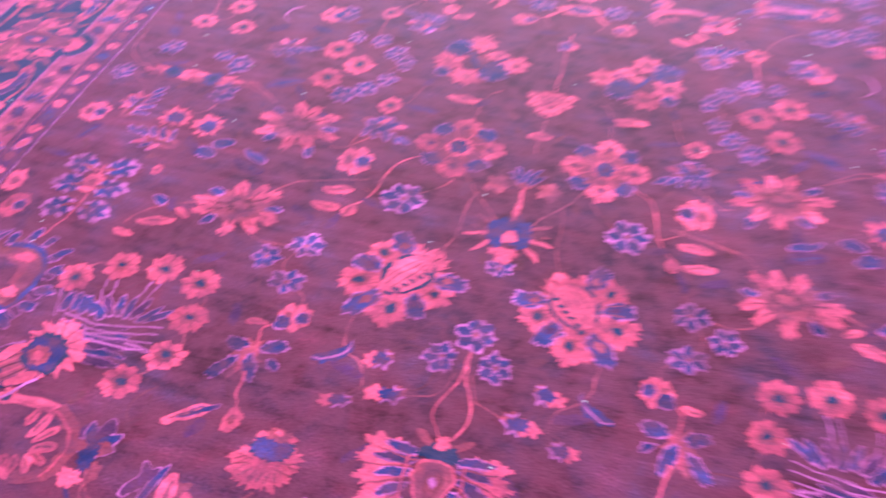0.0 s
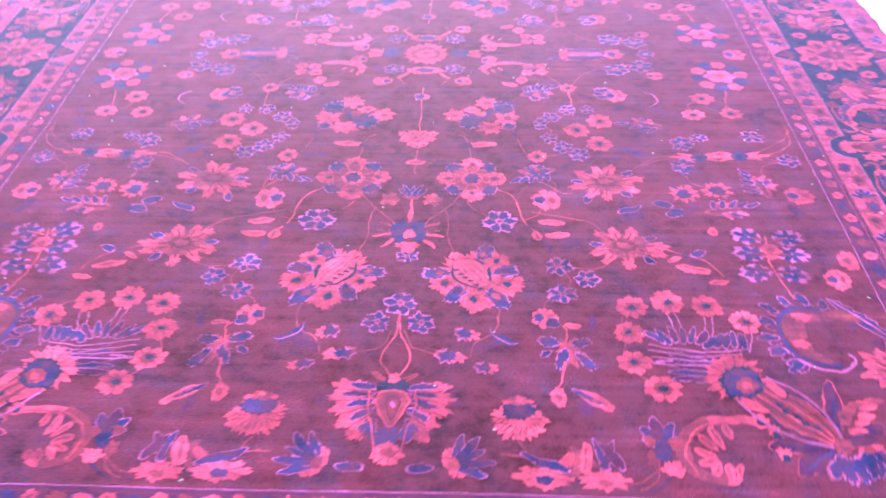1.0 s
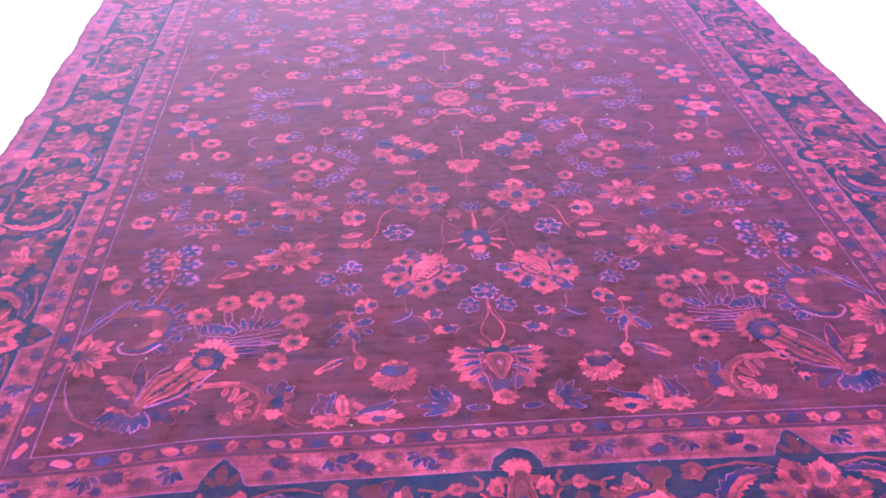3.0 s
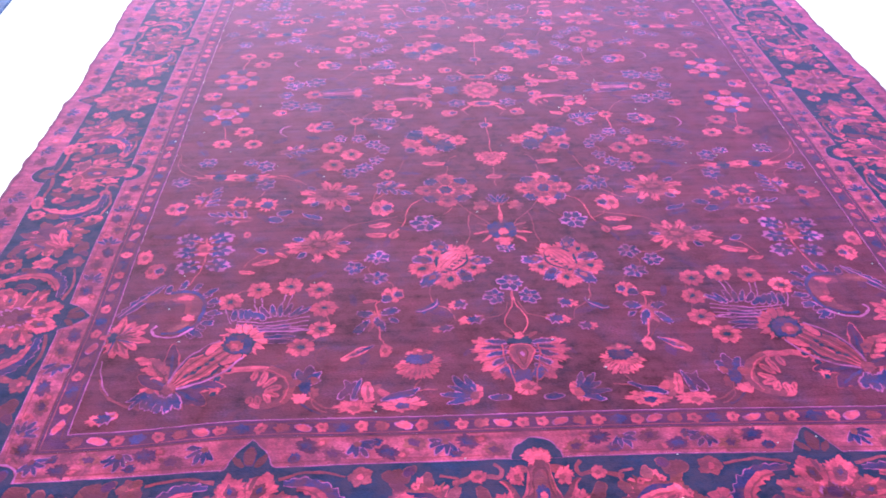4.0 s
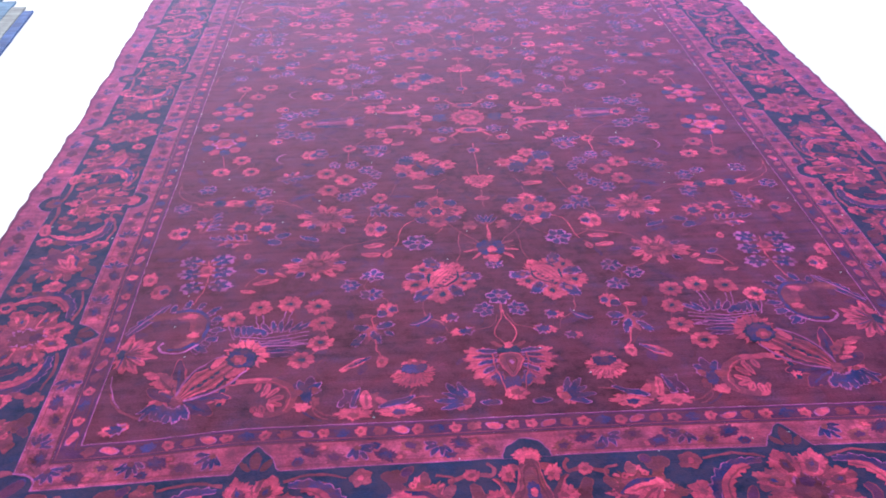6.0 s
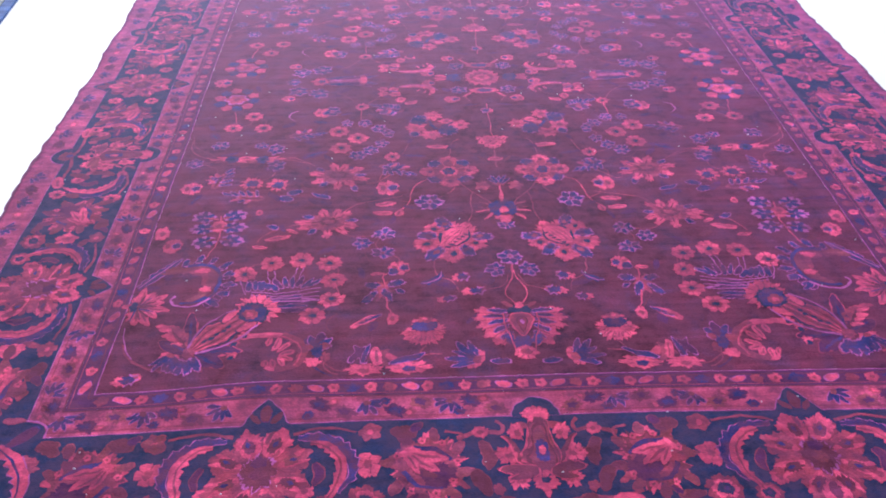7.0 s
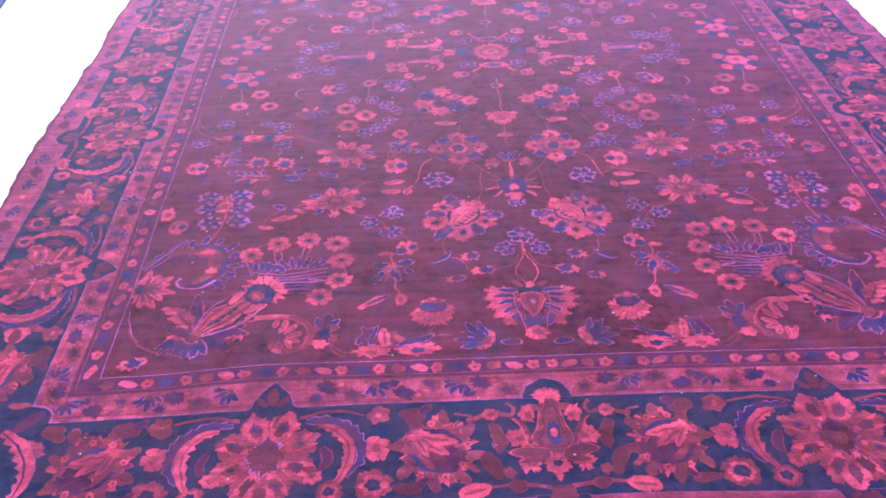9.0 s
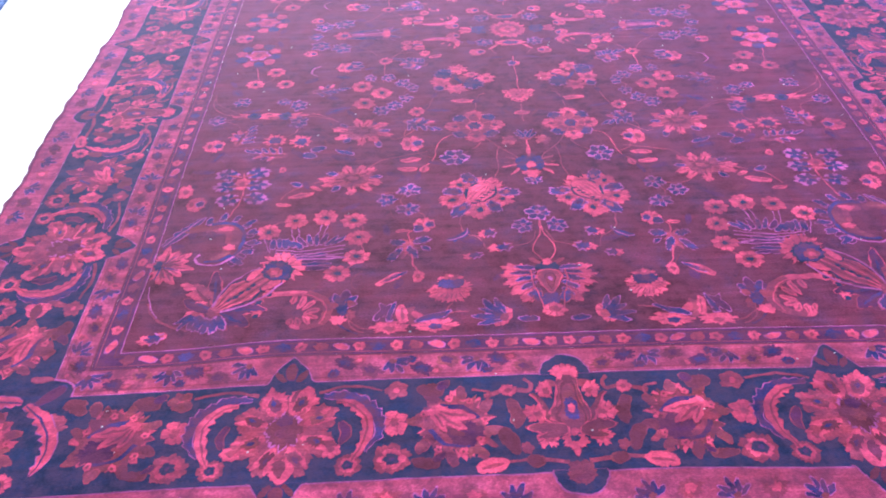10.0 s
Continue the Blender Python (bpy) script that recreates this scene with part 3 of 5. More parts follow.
def dahlia(u, v, w, h):
    d = Weave("dahlia_motif", u, v)
    d.disc(0, -h * 0.10, w * 0.50, h * 0.40, "pink", 1, 12, 0.14, 0, 0.1)
    for i in range(11):
        a = radians(190 + 16 * i)
        d.stroke([(w * 0.30 * math.cos(a), h * (0.02 + 0.24 * math.sin(a))), (w * 0.45 * math.cos(a), h * (-0.06 + 0.34 * math.sin(a)))], 0.0014, "rose", 3)
    d.disc(0, h * 0.16, w * 0.33, h * 0.23, "navy", 4, 8, 0.16, jag=0.1)
    d.disc(0, h * 0.14, w * 0.29, h * 0.20, "indigo", 5, 7, 0.14, joined=True)
    d.disc(0, h * 0.37, w * 0.20, h * 0.13, "rose", 6, 7, 0.25, jag=0.12)
    for x in (-0.22, 0.0, 0.22):
        d.disc(x * w, h * (0.40 - abs(x) * 0.3), w * 0.07, h * 0.06, "pink", 7, 4, 0.2, jag=0.14)
    d.place()


dahlia(0.239, -1.490, 0.106, 0.104)


def fan_flower(u, v, w, h, turn, mirror="uv", base="pink"):
    """Blue pointed petals with pale edges, spread from a pink cup."""
    d = Weave("fan_blossom_motif", u, v, turn)
    d.disc(0, -h * 0.22, w * 0.36, h * 0.24, base, 1, 7, 0.15)
    for i, a in enumerate((44, 67, 90, 113, 136)):
        d.petal(0, -h * 0.30, a, h * (0.70 + 0.12 * (i % 2)), w * 0.23, "indigo", 2 + i % 2, "lilac")
    d.disc(0, -h * 0.28, w * 0.14, h * 0.10, "rose", 5)
    d.place(mirror)


fan_flower(0.142, -1.585, 0.096, 0.098, -62)
fan_flower(0.843, -1.566, 0.066, 0.078, 190)
fan_flower(0.0, -0.784, 0.056, 0.070, 0, "v", "rose")


def iris(u, v):
    """Four blue pale-edged petals hanging from a pink hook, with a pink bud below."""
    d = Weave("iris_motif", u, v)
    d.disc(0.004, -0.006, 0.026, 0.040, "rose", 1, 6, 0.4, jag=0.14)
    for x, y, a, rx, ry in ((-0.034, 0.024, 165, 0.022, 0.013), (0.030, 0.020, 20, 0.020, 0.012), (-0.010, -0.022, 250, 0.028, 0.010), (0.034, -0.030, 305, 0.030, 0.011), (-0.044, -0.010, 215, 0.014, 0.008)):
        d.cell(x, y, a, rx, ry, 3, 4)
    d.petal(-0.012, 0.02, 290, 0.06, 0.016, "pink", 2)
    d.stroke([(-0.006, 0.070), (0.004, 0.056), (0.002, 0.036), (-0.004, 0.010)], 0.0018, "pink", 5)
    d.stroke([(-0.006, -0.030), (-0.012, -0.065), (-0.022, -0.100)], 0.0024, "pink", 5)
    d.place()


def lobe_spray(u, v):
    """A blue-bodied flower with a crown of spikes and a pink foot on a stalk."""
    d = Weave("spiked_flower_motif", u, v)
    for a, n, c in ((62, 0.052, "indigo"), (98, 0.058, "haze"), (134, 0.050, "indigo"), (8, 0.040, "rose"), (172, 0.036, "rose")):
        d.petal(0, 0.004, a, n, 0.024, c, 1, "lilac")
    d.disc(0, -0.012, 0.016, 0.026, "indigo", 4, 5, 0.2, jag=0.12)
    d.disc(0.010, -0.050, 0.022, 0.016, "pink", 3, 6, 0.3, jag=0.12)
    d.disc(-0.022, -0.030, 0.012, 0.018, "rose", 2, 5, 0.3)
    d.stroke([(0.006, -0.062), (-0.018, -0.086), (-0.040, -0.098)], 0.003, "indigo", 2)
    d.place()


iris(0.342, -1.322)
lobe_spray(0.495, -1.545)


def fan_palmette(u, v, turn, mirror="uv"):
    """The great leaning palmette: pink and blue petals in turn round a shell with a dark saw edge."""
    d = Weave("fan_palmette_motif", u, v, turn)

    def far(a):
        return 1 / math.sqrt((math.cos(radians(a)) / 0.093) ** 2 + (math.sin(radians(a)) / 0.128) ** 2)
    d.disc(0, 0.022, 0.076, 0.094, "pink", 1, 15, 0.12, 0, 0.1)
    for i in range(9):
        a = 90 + 246 * (i / 8 - 0.5)
        r = far(a)
        c, n = math.cos(radians(a)), math.sin(radians(a))
        if i % 2 == 0:
            d.cell(0.78 * r * c, 0.78 * r * n, a, 0.30 * r, 0.019, 3, 5)
            d.disc(0.70 * r * c, 0.70 * r * n, 0.10 * r, 0.008, "haze" if i % 4 else "rose", 5, 4, 0.2, turn=a, joined=True)
        else:
            d.disc(0.72 * r * c, 0.72 * r * n, 0.36 * r, 0.036, "pink", 2, 7, 0.20, 0, 0.12, a)
            d.disc(0.72 * r * c, 0.72 * r * n, 0.15 * r, 0.013, "rose", 4, 5, 0.2, turn=a, joined=True)
            d.disc(0.74 * r * c, 0.74 * r * n, 0.10 * r, 0.008, "navy", 5, 4, 0.2, turn=a, joined=True)
        for k in (-9, 9):
            d.stroke([(0.45 * r * math.cos(radians(a + k)), 0.45 * r * math.sin(radians(a + k))), (0.85 * r * math.cos(radians(a + k)), 0.85 * r * math.sin(radians(a + k)))], 0.0013, "rose", 5)
    shell = [(0.0, -0.052), (0.0, -0.020), (0.0, 0.018), (0.0, 0.052)]
    for w, c, level in ((0.043, "navy", 6), (0.036, "pink", 7)):
        d.ribbon(shell, w, w, c, level, jag=0.16, shape=lambda f: max(0.03, math.sin(math.pi * min(1.0, f * 0.97 + 0.02)) ** 0.62))
    for x in (-0.020, -0.007, 0.008, 0.021):
        d.stroke([(x * 0.7, -0.034), (x, 0.0), (x * 0.9, 0.042)], 0.0016, "rose", 8)
    for k in range(6):
        d.petal(0.030 - 0.002 * k, -0.03 + 0.016 * k, 150, 0.014, 0.008, "navy", 8)
    d.disc(0, -0.072, 0.014, 0.011, "pink", 8, 4, 0.3)
    d.place(mirror)


fan_palmette(0.148, -1.088, 215)


def drop_palmette(u, v):
    """The tall palmette on the axis: a heart under a dark cap, feathered wings, and a pink tip."""
    d = Weave("drop_palmette_motif", u, v)
    feathers = ((0.100, 0.058, 0.050), (0.106, 0.028, 0.040), (0.100, -0.002, 0.022), (0.084, -0.034, 0.000), (0.062, -0.064, -0.024))
    for s in (1, -1):
        for i, (x, y, y0) in enumerate(feathers):
            dx, dy = x - 0.026, y - y0
            a = math.degrees(math.atan2(dy, s * dx))
            n = math.hypot(dx, dy)
            d.disc(s * (0.030 + dx * 0.62), y0 + dy * 0.62, n * 0.50, 0.0185, "pink", 1 + i % 2, 6, 0.22, 0, 0.14, a)
            d.cell(s * (0.026 + dx * 0.42), y0 + dy * 0.42 + 0.005, a, n * 0.36, 0.0075, 3, 4)
            d.stroke([(s * 0.028, y0 - 0.006), (s * (0.026 + dx * 0.6), y0 + dy * 0.6 - 0.010), (s * (x - 0.004), y - 0.010)], 0.0014, "rose", 5)
        d.cell(s * 0.034, -0.050, 90 - s * 20, 0.022, 0.013, 4, 4, "indigo", "rose")
        d.petal(s * 0.010, 0.066, 40 if s > 0 else 140, 0.046, 0.014, "rose", 2)
        d.stroke([(s * 0.044, 0.050), (s * 0.042, 0.0), (s * 0.030, -0.05), (s * 0.022, -0.092)], 0.0018, "pink", 6)
    heart = [(0, -0.046), (0, -0.020), (0, 0.012), (0, 0.044)]
    for w, c, level in ((0.038, "pink", 6), (0.033, "rose", 7), (0.018, "maroon", 8), (0.014, "rose", 9)):
        k = w / 0.038
        d.ribbon([(x, 0.006 + y * (0.35 + 0.65 * k)) for x, y in heart], w, w, c, level, jag=0.1, shape=lambda f: max(0.03, min(1.0, 1.25 * f ** 0.8) * math.sqrt(max(0.0, 1 - f ** 6))))
    d.disc(0, 0.012, 0.007, 0.010, "lilac", 10, 4, 0.2)
    d.disc(0, 0.060, 0.034, 0.018, "navy", 5, 7, 0.2, jag=0.1)
    d.disc(0, 0.078, 0.012, 0.014, "pink", 6, 5, 0.3)
    d.disc(0, -0.060, 0.024, 0.028, "indigo", 5, 5, 0.2, jag=0.12)
    d.disc(0, -0.098, 0.028, 0.026, "pink", 6, 7, 0.16, jag=0.1)
    d.disc(0, -0.094, 0.014, 0.012, "rose", 7, 5, 0.2, joined=True)
    d.place("v")


drop_palmette(0.0, -1.482)


def heart_motif(u, v):
    """A dark lobed cap round a pink heart, with thin clawed stalks and a blue fan on top."""
    d = Weave("heart_motif", u, v)
    for x, y, rx, ry in ((-0.019, 0.006, 0.022, 0.040), (0.019, 0.006, 0.022, 0.040), (0.0, 0.018, 0.026, 0.038)):
        d.disc(x, y, rx, ry, "indigo", 2, 5, 0.15, jag=0.1)
    d.disc(0, -0.004, 0.014, 0.019, "pink", 4, 3, 0.25, 90)
    d.disc(0, -0.045, 0.030, 0.014, "pink", 3, 7, 0.25, jag=0.12)
    d.disc(0, -0.060, 0.016, 0.014, "pink", 3, 5, 0.25)
    for s in (1, -1):
        for y, a, n in ((0.020, 28, 0.050), (0.000, -12, 0.058), (-0.016, -48, 0.052), (0.006, 8, 0.048)):
            d.petal(s * 0.026, y, a if s > 0 else 180 - a, n, 0.010, "rose" if a > 0 else "pink", 1)
        d.stroke([(s * 0.030, 0.03), (s * 0.055, 0.065), (s * 0.090, 0.105), (s * 0.125, 0.17)], 0.0022, "rose", 0)
        d.stroke([(s * 0.082, 0.100), (s * 0.092, 0.040), (s * 0.090, -0.010), (s * 0.108, -0.075)], 0.0020, "rose", 0)
        d.disc(s * 0.050, 0.135, 0.024, 0.028, "rose", 1, 5, 0.35, jag=0.14)
    d.petal(0, 0.040, 90, 0.060, 0.012, "pink", 3)
    d.stroke([(0, 0.05), (0.002, 0.10), (0, 0.15)], 0.0024, "pink", 3)
    d.place("v")


heart_motif(0.0, -0.949)
bluet(0.0, -1.033, 0.056, 0.046, "v")
bluet(0.0, -1.190, 0.066, 0.073, "v")
leaf(0.0, -0.646, 0.052, 0.026, 5, "v")


def bunch(u, v, w, h):
    """A dense bunch of small pink heads with dark dots between."""
    d = Weave("bunch_motif", u, v)
    d.disc(0, -0.02 * h, w * 0.42, h * 0.34, "rose", 1, 9, 0.2, jag=0.1)
    for i, (x, y) in enumerate(((-0.36, 0.2), (-0.14, 0.26), (0.12, 0.26), (0.36, 0.2), (-0.30, -0.06), (-0.06, 0.0), (0.10, -0.02), (0.32, -0.06), (-0.14, -0.28), (0.12, -0.28), (0.0, -0.40))):
        d.disc(x * w, y * h, w * 0.13, h * 0.14, "pink", 2 + i % 2, 5, 0.3, jag=0.14)
        d.disc(x * w, y * h - 0.004, w * 0.035, h * 0.035, "maroon", 4, joined=True)
    d.place("v")


bunch(0.0, -0.522, 0.110, 0.105)
eyeflower(0.0, -0.290, 0.044, 0.050, "v")


def medallion():
    d = Weave("medallion_motif", 0, 0)
    d.disc(0, 0, 0.066, 0.074, "pink", 1, 16, 0.14)
    d.disc(0, 0, 0.046, 0.050, "rose", 2, 12, 0.12)
    d.disc(0, 0, 0.030, 0.032, "pink", 3, 8, 0.2)
    d.disc(0, 0, 0.012, 0.012, "rose", 4)
    for s in (1, -1):
        d.disc(0, s * 0.118, 0.056, 0.026, "pink", 1, 9, 0.2)
        d.disc(0, s * 0.118, 0.030, 0.016, "indigo", 2, 7, 0.2)
        d.disc(s * 0.104, 0, 0.029, 0.036, "indigo", 3, 7, 0.2, jag=0.12)
        for a in (0, 28, -28):
            d.petal(s * 0.124, 0, a if s > 0 else 180 - a, 0.052, 0.022, "pink", 2, "", "rose")
        for x in (-0.05, 0.05):
            d.petal(x * 0.8, s * 0.13, (50 if x > 0 else 130) * s, 0.06, 0.010, "pink", 1)
            d.ribbon([(x, s * 0.13), (x * 1.4, s * 0.17), (x * 1.1, s * 0.21)], 0.0024, 0.002, "rose", 0)
    d.place("")


medallion()


def saw_leaf(line, w, fill, mirror="uv", rim="", teeth=7, flip=1, spine="rose", name="saw_leaf_motif", level=1):
    """A curved leaf with a saw edge."""
    d = Weave(name, 0, 0)
    d.rng = random.Random(round(line[0][0] * 9000) + round(line[0][1] * 7000))
    if rim:
        d.ribbon(line, w + 0.0026, 0.0026, rim, level, teeth, 0.62, True, flip)
    d.ribbon(line, w, 0.001, fill, level + 1, teeth, 0.68, True, flip)
    if spine:
        d.ribbon(line, w * 0.16, 0.001, spine, level + 2, belly=True)
    d.place(mirror)


def crescent():
    """A fat pink curl with pale hooks on its inner side, and the four-petalled flower at its root."""
    d = Weave("curl_motif", 0, 0)
    d.rng = random.Random(73)
    line = [(0.300, -0.072), (0.252, -0.066), (0.208, -0.078), (0.182, -0.106), (0.184, -0.140)]
    d.ribbon(line, 0.014, 0.002, "pink", 1, belly=True, jag=0.2)
    d.stroke([(0.31, -0.074), (0.25, -0.060), (0.19, -0.076), (0.164, -0.112)], 0.0018, "lilac", 3)
    for x, y, a in ((0.225, -0.100, 300), (0.205, -0.112, 290), (0.192, -0.128, 270)):
        d.petal(x, y, a, 0.024, 0.008, "pink", 2)
    for x, y in ((0.316, -0.094), (0.356, -0.090), (0.312, -0.134), (0.354, -0.130)):
        d.disc(x, y, 0.020, 0.021, "pink", 2, 5, 0.24, jag=0.12)
        d.disc(x, y, 0.008, 0.006, "rose", 3, 4, 0.2, joined=True)
    d.petal(0.334, -0.104, 200, 0.036, 0.012, "indigo", 4, "lilac")
    d.place()


crescent()


def branch():
    """A level spray with two dark blue eyes, long pink petals and trailing stalks."""
    d = Weave("spray_motif", 0, 0)
    d.rng = random.Random(74)
    d.ribbon([(0.560, -0.664), (0.625, -0.626), (0.700, -0.612), (0.780, -0.606), (0.860, -0.614), (0.948, -0.642)], 0.0024, 0.0020, "rose", 0)
    d.ribbon([(0.850, -0.606), (0.915, -0.592), (0.962, -0.540), (0.972, -0.470)], 0.0022, 0.0018, "rose", 0)
    for x, y in ((0.824, -0.609), (0.726, -0.613)):
        for a in (2, 22, -20, 178, 158, 202):
            d.petal(x, y, a, 0.074 if a in (2, 178) else 0.056, 0.014, "pink" if a % 4 == 2 else "rose", 1)
        d.disc(x, y, 0.021, 0.024, "indigo", 3, 6, 0.16, jag=0.12)
        d.disc(x, y, 0.009, 0.010, "navy", 4, joined=True)
    d.place()


branch()
# paisley leaf by the field's edge
def paisley():
    """A curling leaf with a faded heart, a spiked blue edge and a pale tail."""
    d = Weave("paisley_motif", 0, 0)
    d.rng = random.Random(71)
    d.ribbon([(0.872, -1.200), (0.812, -1.212), (0.792, -1.262), (0.806, -1.316), (0.842, -1.345)], 0.030, 0.006, "brick", 1, jag=0.3)
    d.ribbon([(0.850, -1.212), (0.815, -1.230), (0.808, -1.280)], 0.014, 0.006, "rose", 2, jag=0.3)
    spine = [(0.868, -1.196), (0.840, -1.182), (0.806, -1.184), (0.778, -1.206), (0.766, -1.240), (0.762, -1.278), (0.768, -1.312), (0.788, -1.340)]
    for i, (x, y) in enumerate(spine):
        d.petal(x, y, 84 + 20 * i, 0.036 + 0.008 * (i % 2), 0.020, "indigo", 3 + i % 2, "lilac")
        d.petal(x - 0.004, y + 0.002, 62 + 20 * i, 0.030, 0.014, "indigo", 3, "lilac")
        d.petal(x + 0.006, y - 0.008, 100 + 20 * i, 0.030, 0.014, "haze", 2, "lilac")
    d.ribbon([(0.862, -1.193), (0.806, -1.192), (0.772, -1.234), (0.770, -1.296), (0.792, -1.344)], 0.007, 0.004, "indigo", 5, jag=0.3)
    d.stroke([(0.782, -1.338), (0.822, -1.366), (0.864, -1.362), (0.882, -1.338), (0.874, -1.322)], 0.0035, "lilac", 6)
    d.stroke([(0.79, -1.330), (0.824, -1.352), (0.858, -1.350)], 0.0055, "indigo", 5)
    for x, y, w, h in ((0.820, -1.215, 0.020, 0.013), (0.800, -1.296, 0.017, 0.014)):
        d.disc(x, y, w, h, "pink", 6, 5, 0.3, jag=0.12)
    d.place()


paisley()
saw_leaf([(0.978, -1.285), (0.945, -1.240), (0.912, -1.195), (0.885, -1.158)], 0.015, "indigo", rim="lilac", teeth=6, spine="lilac", flip=-1)
saw_leaf([(0.930, -1.225), (0.890, -1.208), (0.850, -1.214)], 0.016, "brick", teeth=0, spine="")


def scroll_leaf():
    """A rolled pink leaf whose inner edge breaks into fingers."""
    d = Weave("scroll_leaf_motif", 0, 0)
    d.rng = random.Random(72)
    line = [(0.690, -1.494), (0.640, -1.488), (0.584, -1.492), (0.546, -1.516), (0.528, -1.558), (0.542, -1.600), (0.590, -1.616), (0.612, -1.606)]
    d.ribbon(line, 0.010, 0.006, "pink", 1, jag=0.25)
    d.ribbon(line[2:7], 0.013, 0.010, "rose", 2, jag=0.3)
    d.stroke([(p[0] + 0.004, p[1] - 0.004) for p in line[1:6]], 0.0022, "pink", 4)
    for x, y, a, n in ((0.610, -1.498, 258, 0.034), (0.585, -1.502, 250, 0.052), (0.562, -1.522, 232, 0.044), (0.548, -1.552, 208, 0.042), (0.550, -1.585, 160, 0.036), (0.572, -1.606, 118, 0.034), (0.594, -1.610, 100, 0.030), (0.613, -1.606, 92, 0.024)):
        d.petal(x, y, 180 - a, n, 0.017, "pink", 3, "", "rose")
    d.place()


scroll_leaf()


def tulip(u, v, turn):
    """The great corner tulip: a striped sheath with a blue-eyed crown, and many leaves at its foot."""
    d = Weave("tulip_motif", u, v, turn)
    sheath = [(0.0, 0.0), (0.004, 0.05), (0.003, 0.10), (0.0, 0.176)]
    for w, c, level in ((0.046, "navy", 4), (0.041, "pink", 5), (0.037, "rose", 6)):
        d.ribbon(sheath, w, w, c, level, jag=0.1, shape=lambda f: 0.22 + 0.80 * min(1.0, f * 1.7) - 0.55 * max(0.0, f - 0.6) / 0.4)
    for k, x in enumerate((-0.027, -0.016, -0.006, 0.005, 0.015, 0.026)):
        d.stroke([(x * 0.3, 0.015), (x * 0.95, 0.065), (x * 1.05, 0.110), (x * 0.75, 0.160)], 0.0020, ("pink", "maroon")[k % 2], 7)
    for i in range(5):
        d.disc(0.002 - 0.004 * (i % 2), 0.050 + 0.018 * i, 0.0055, 0.009, "navy", 8, 4, 0.3, jag=0.15, joined=True)
    for s in (1, -1):
        d.petal(s * 0.026, 0.120, 90 - s * 8, 0.062, 0.020, "pink", 7, "navy")
        d.stroke([(s * 0.014, 0.01), (s * 0.046, 0.07), (s * 0.052, 0.12), (s * 0.044, 0.175)], 0.0030, "lilac", 8)
    # leaves at the foot, in turn degrees from the motif's x
    for a, n, w, fill, rim in ((172, 0.110, 0.040, "haze", "rose"), (196, 0.085, 0.030, "rose", "haze"), (38, 0.150, 0.034, "haze", "pink"), (12, 0.120, 0.040, "rose", "pink"), (-14, 0.095, 0.038, "haze", "rose"), (140, 0.125, 0.038, "haze", "pink"), (118, 0.085, 0.022, "rose", "")):
        d.petal(0, 0.004, a, n, w, fill, 1, rim, "indigo" if fill == "haze" else "maroon")
    for i in range(5):
        d.petal(0.035 + 0.020 * i, 0.010 + 0.004 * i, -38 + 12 * (i % 2), 0.034, 0.014, "pink", 3)
    for i, a in enumerate((196, 218, 240, 262)):
        d.cell(0.048 * math.cos(radians(a)), 0.048 * math.sin(radians(a)), a, 0.026, 0.011, 3, 4)
    for x, y in ((-0.055, 0.095), (-0.085, 0.060), (-0.050, 0.130)):
        d.disc(x, y, 0.014, 0.013, "pink", 2, 4, 0.35, jag=0.15)
        d.disc(x - 0.006, y - 0.008, 0.007, 0.008, "navy", 3, 4, 0.2)
    d.disc(0, 0, 0.018, 0.016, "rose", 4, 6, 0.3)
    # crown
    d.disc(0.002, 0.214, 0.060, 0.050, "pink", 6, 13, 0.14, 0, 0.1)
    d.disc(0, 0.196, 0.045, 0.040, "navy", 8, 6, 0.12)
    d.disc(0, 0.196, 0.039, 0.034, "indigo", 9, 6, 0.14, joined=True)
    d.disc(0, 0.186, 0.021, 0.019, "rose", 10, 4, 0.14, 45)
    d.disc(0, 0.184, 0.010, 0.010, "pink", 11, 4, 0.2, joined=True)
    d.place()


tulip(0.800, -1.540, 44)


def fern():
    """Pale-edged blue fronds inside the ring of daisies."""
    d = Weave("fern_motif", 0.590, -1.310)
    for i in range(5):
        d.petal(0.100 - 0.020 * i, -0.004 + 0.004 * (i % 2), 96 - 12 * i, 0.048, 0.018, "indigo", 1, "lilac")
    for i in range(6):
        d.petal(0.010 - 0.012 * i, 0.006 + 0.004 * (i % 2), 58 + 16 * i, 0.052, 0.015, "indigo" if i % 3 else "haze", 2, "lilac")
    for i in range(5):
        d.petal(0.036 - 0.004 * i, -0.030 - 0.013 * i, 172 + 5 * (i - 2), 0.092 - 0.008 * abs(i - 2), 0.015, "indigo" if i % 2 else "haze", 1 + i % 2, "lilac")
    for i in range(4):
        d.stroke([(0.09, -0.004 - 0.012 * i), (0.01, -0.012 - 0.012 * i), (-0.085, 0.008 - 0.018 * i)], 0.0018, "lilac", 4)
    d.disc(-0.02, -0.045, 0.030, 0.022, "haze", 1, 5, 0.3)
    d.disc(0.030, 0.022, 0.024, 0.012, "rose", 1, 5, 0.3)
    d.place()


fern()
for u, v, du, dv in ((0.706, -1.262, -0.02, -0.06), (0.639, -1.222, -0.012, -0.055), (0.561, -1.212, 0.012, -0.055), (0.505, -1.275, 0.05, -0.02), (0.505, -1.354, 0.05, 0.01)):
    for k in (-0.008, 0.008):
        vine([(u + k, v), (u + k + du * 0.5, v + dv * 0.6), (u + k + du, v + dv)], 0.0018, "lilac")


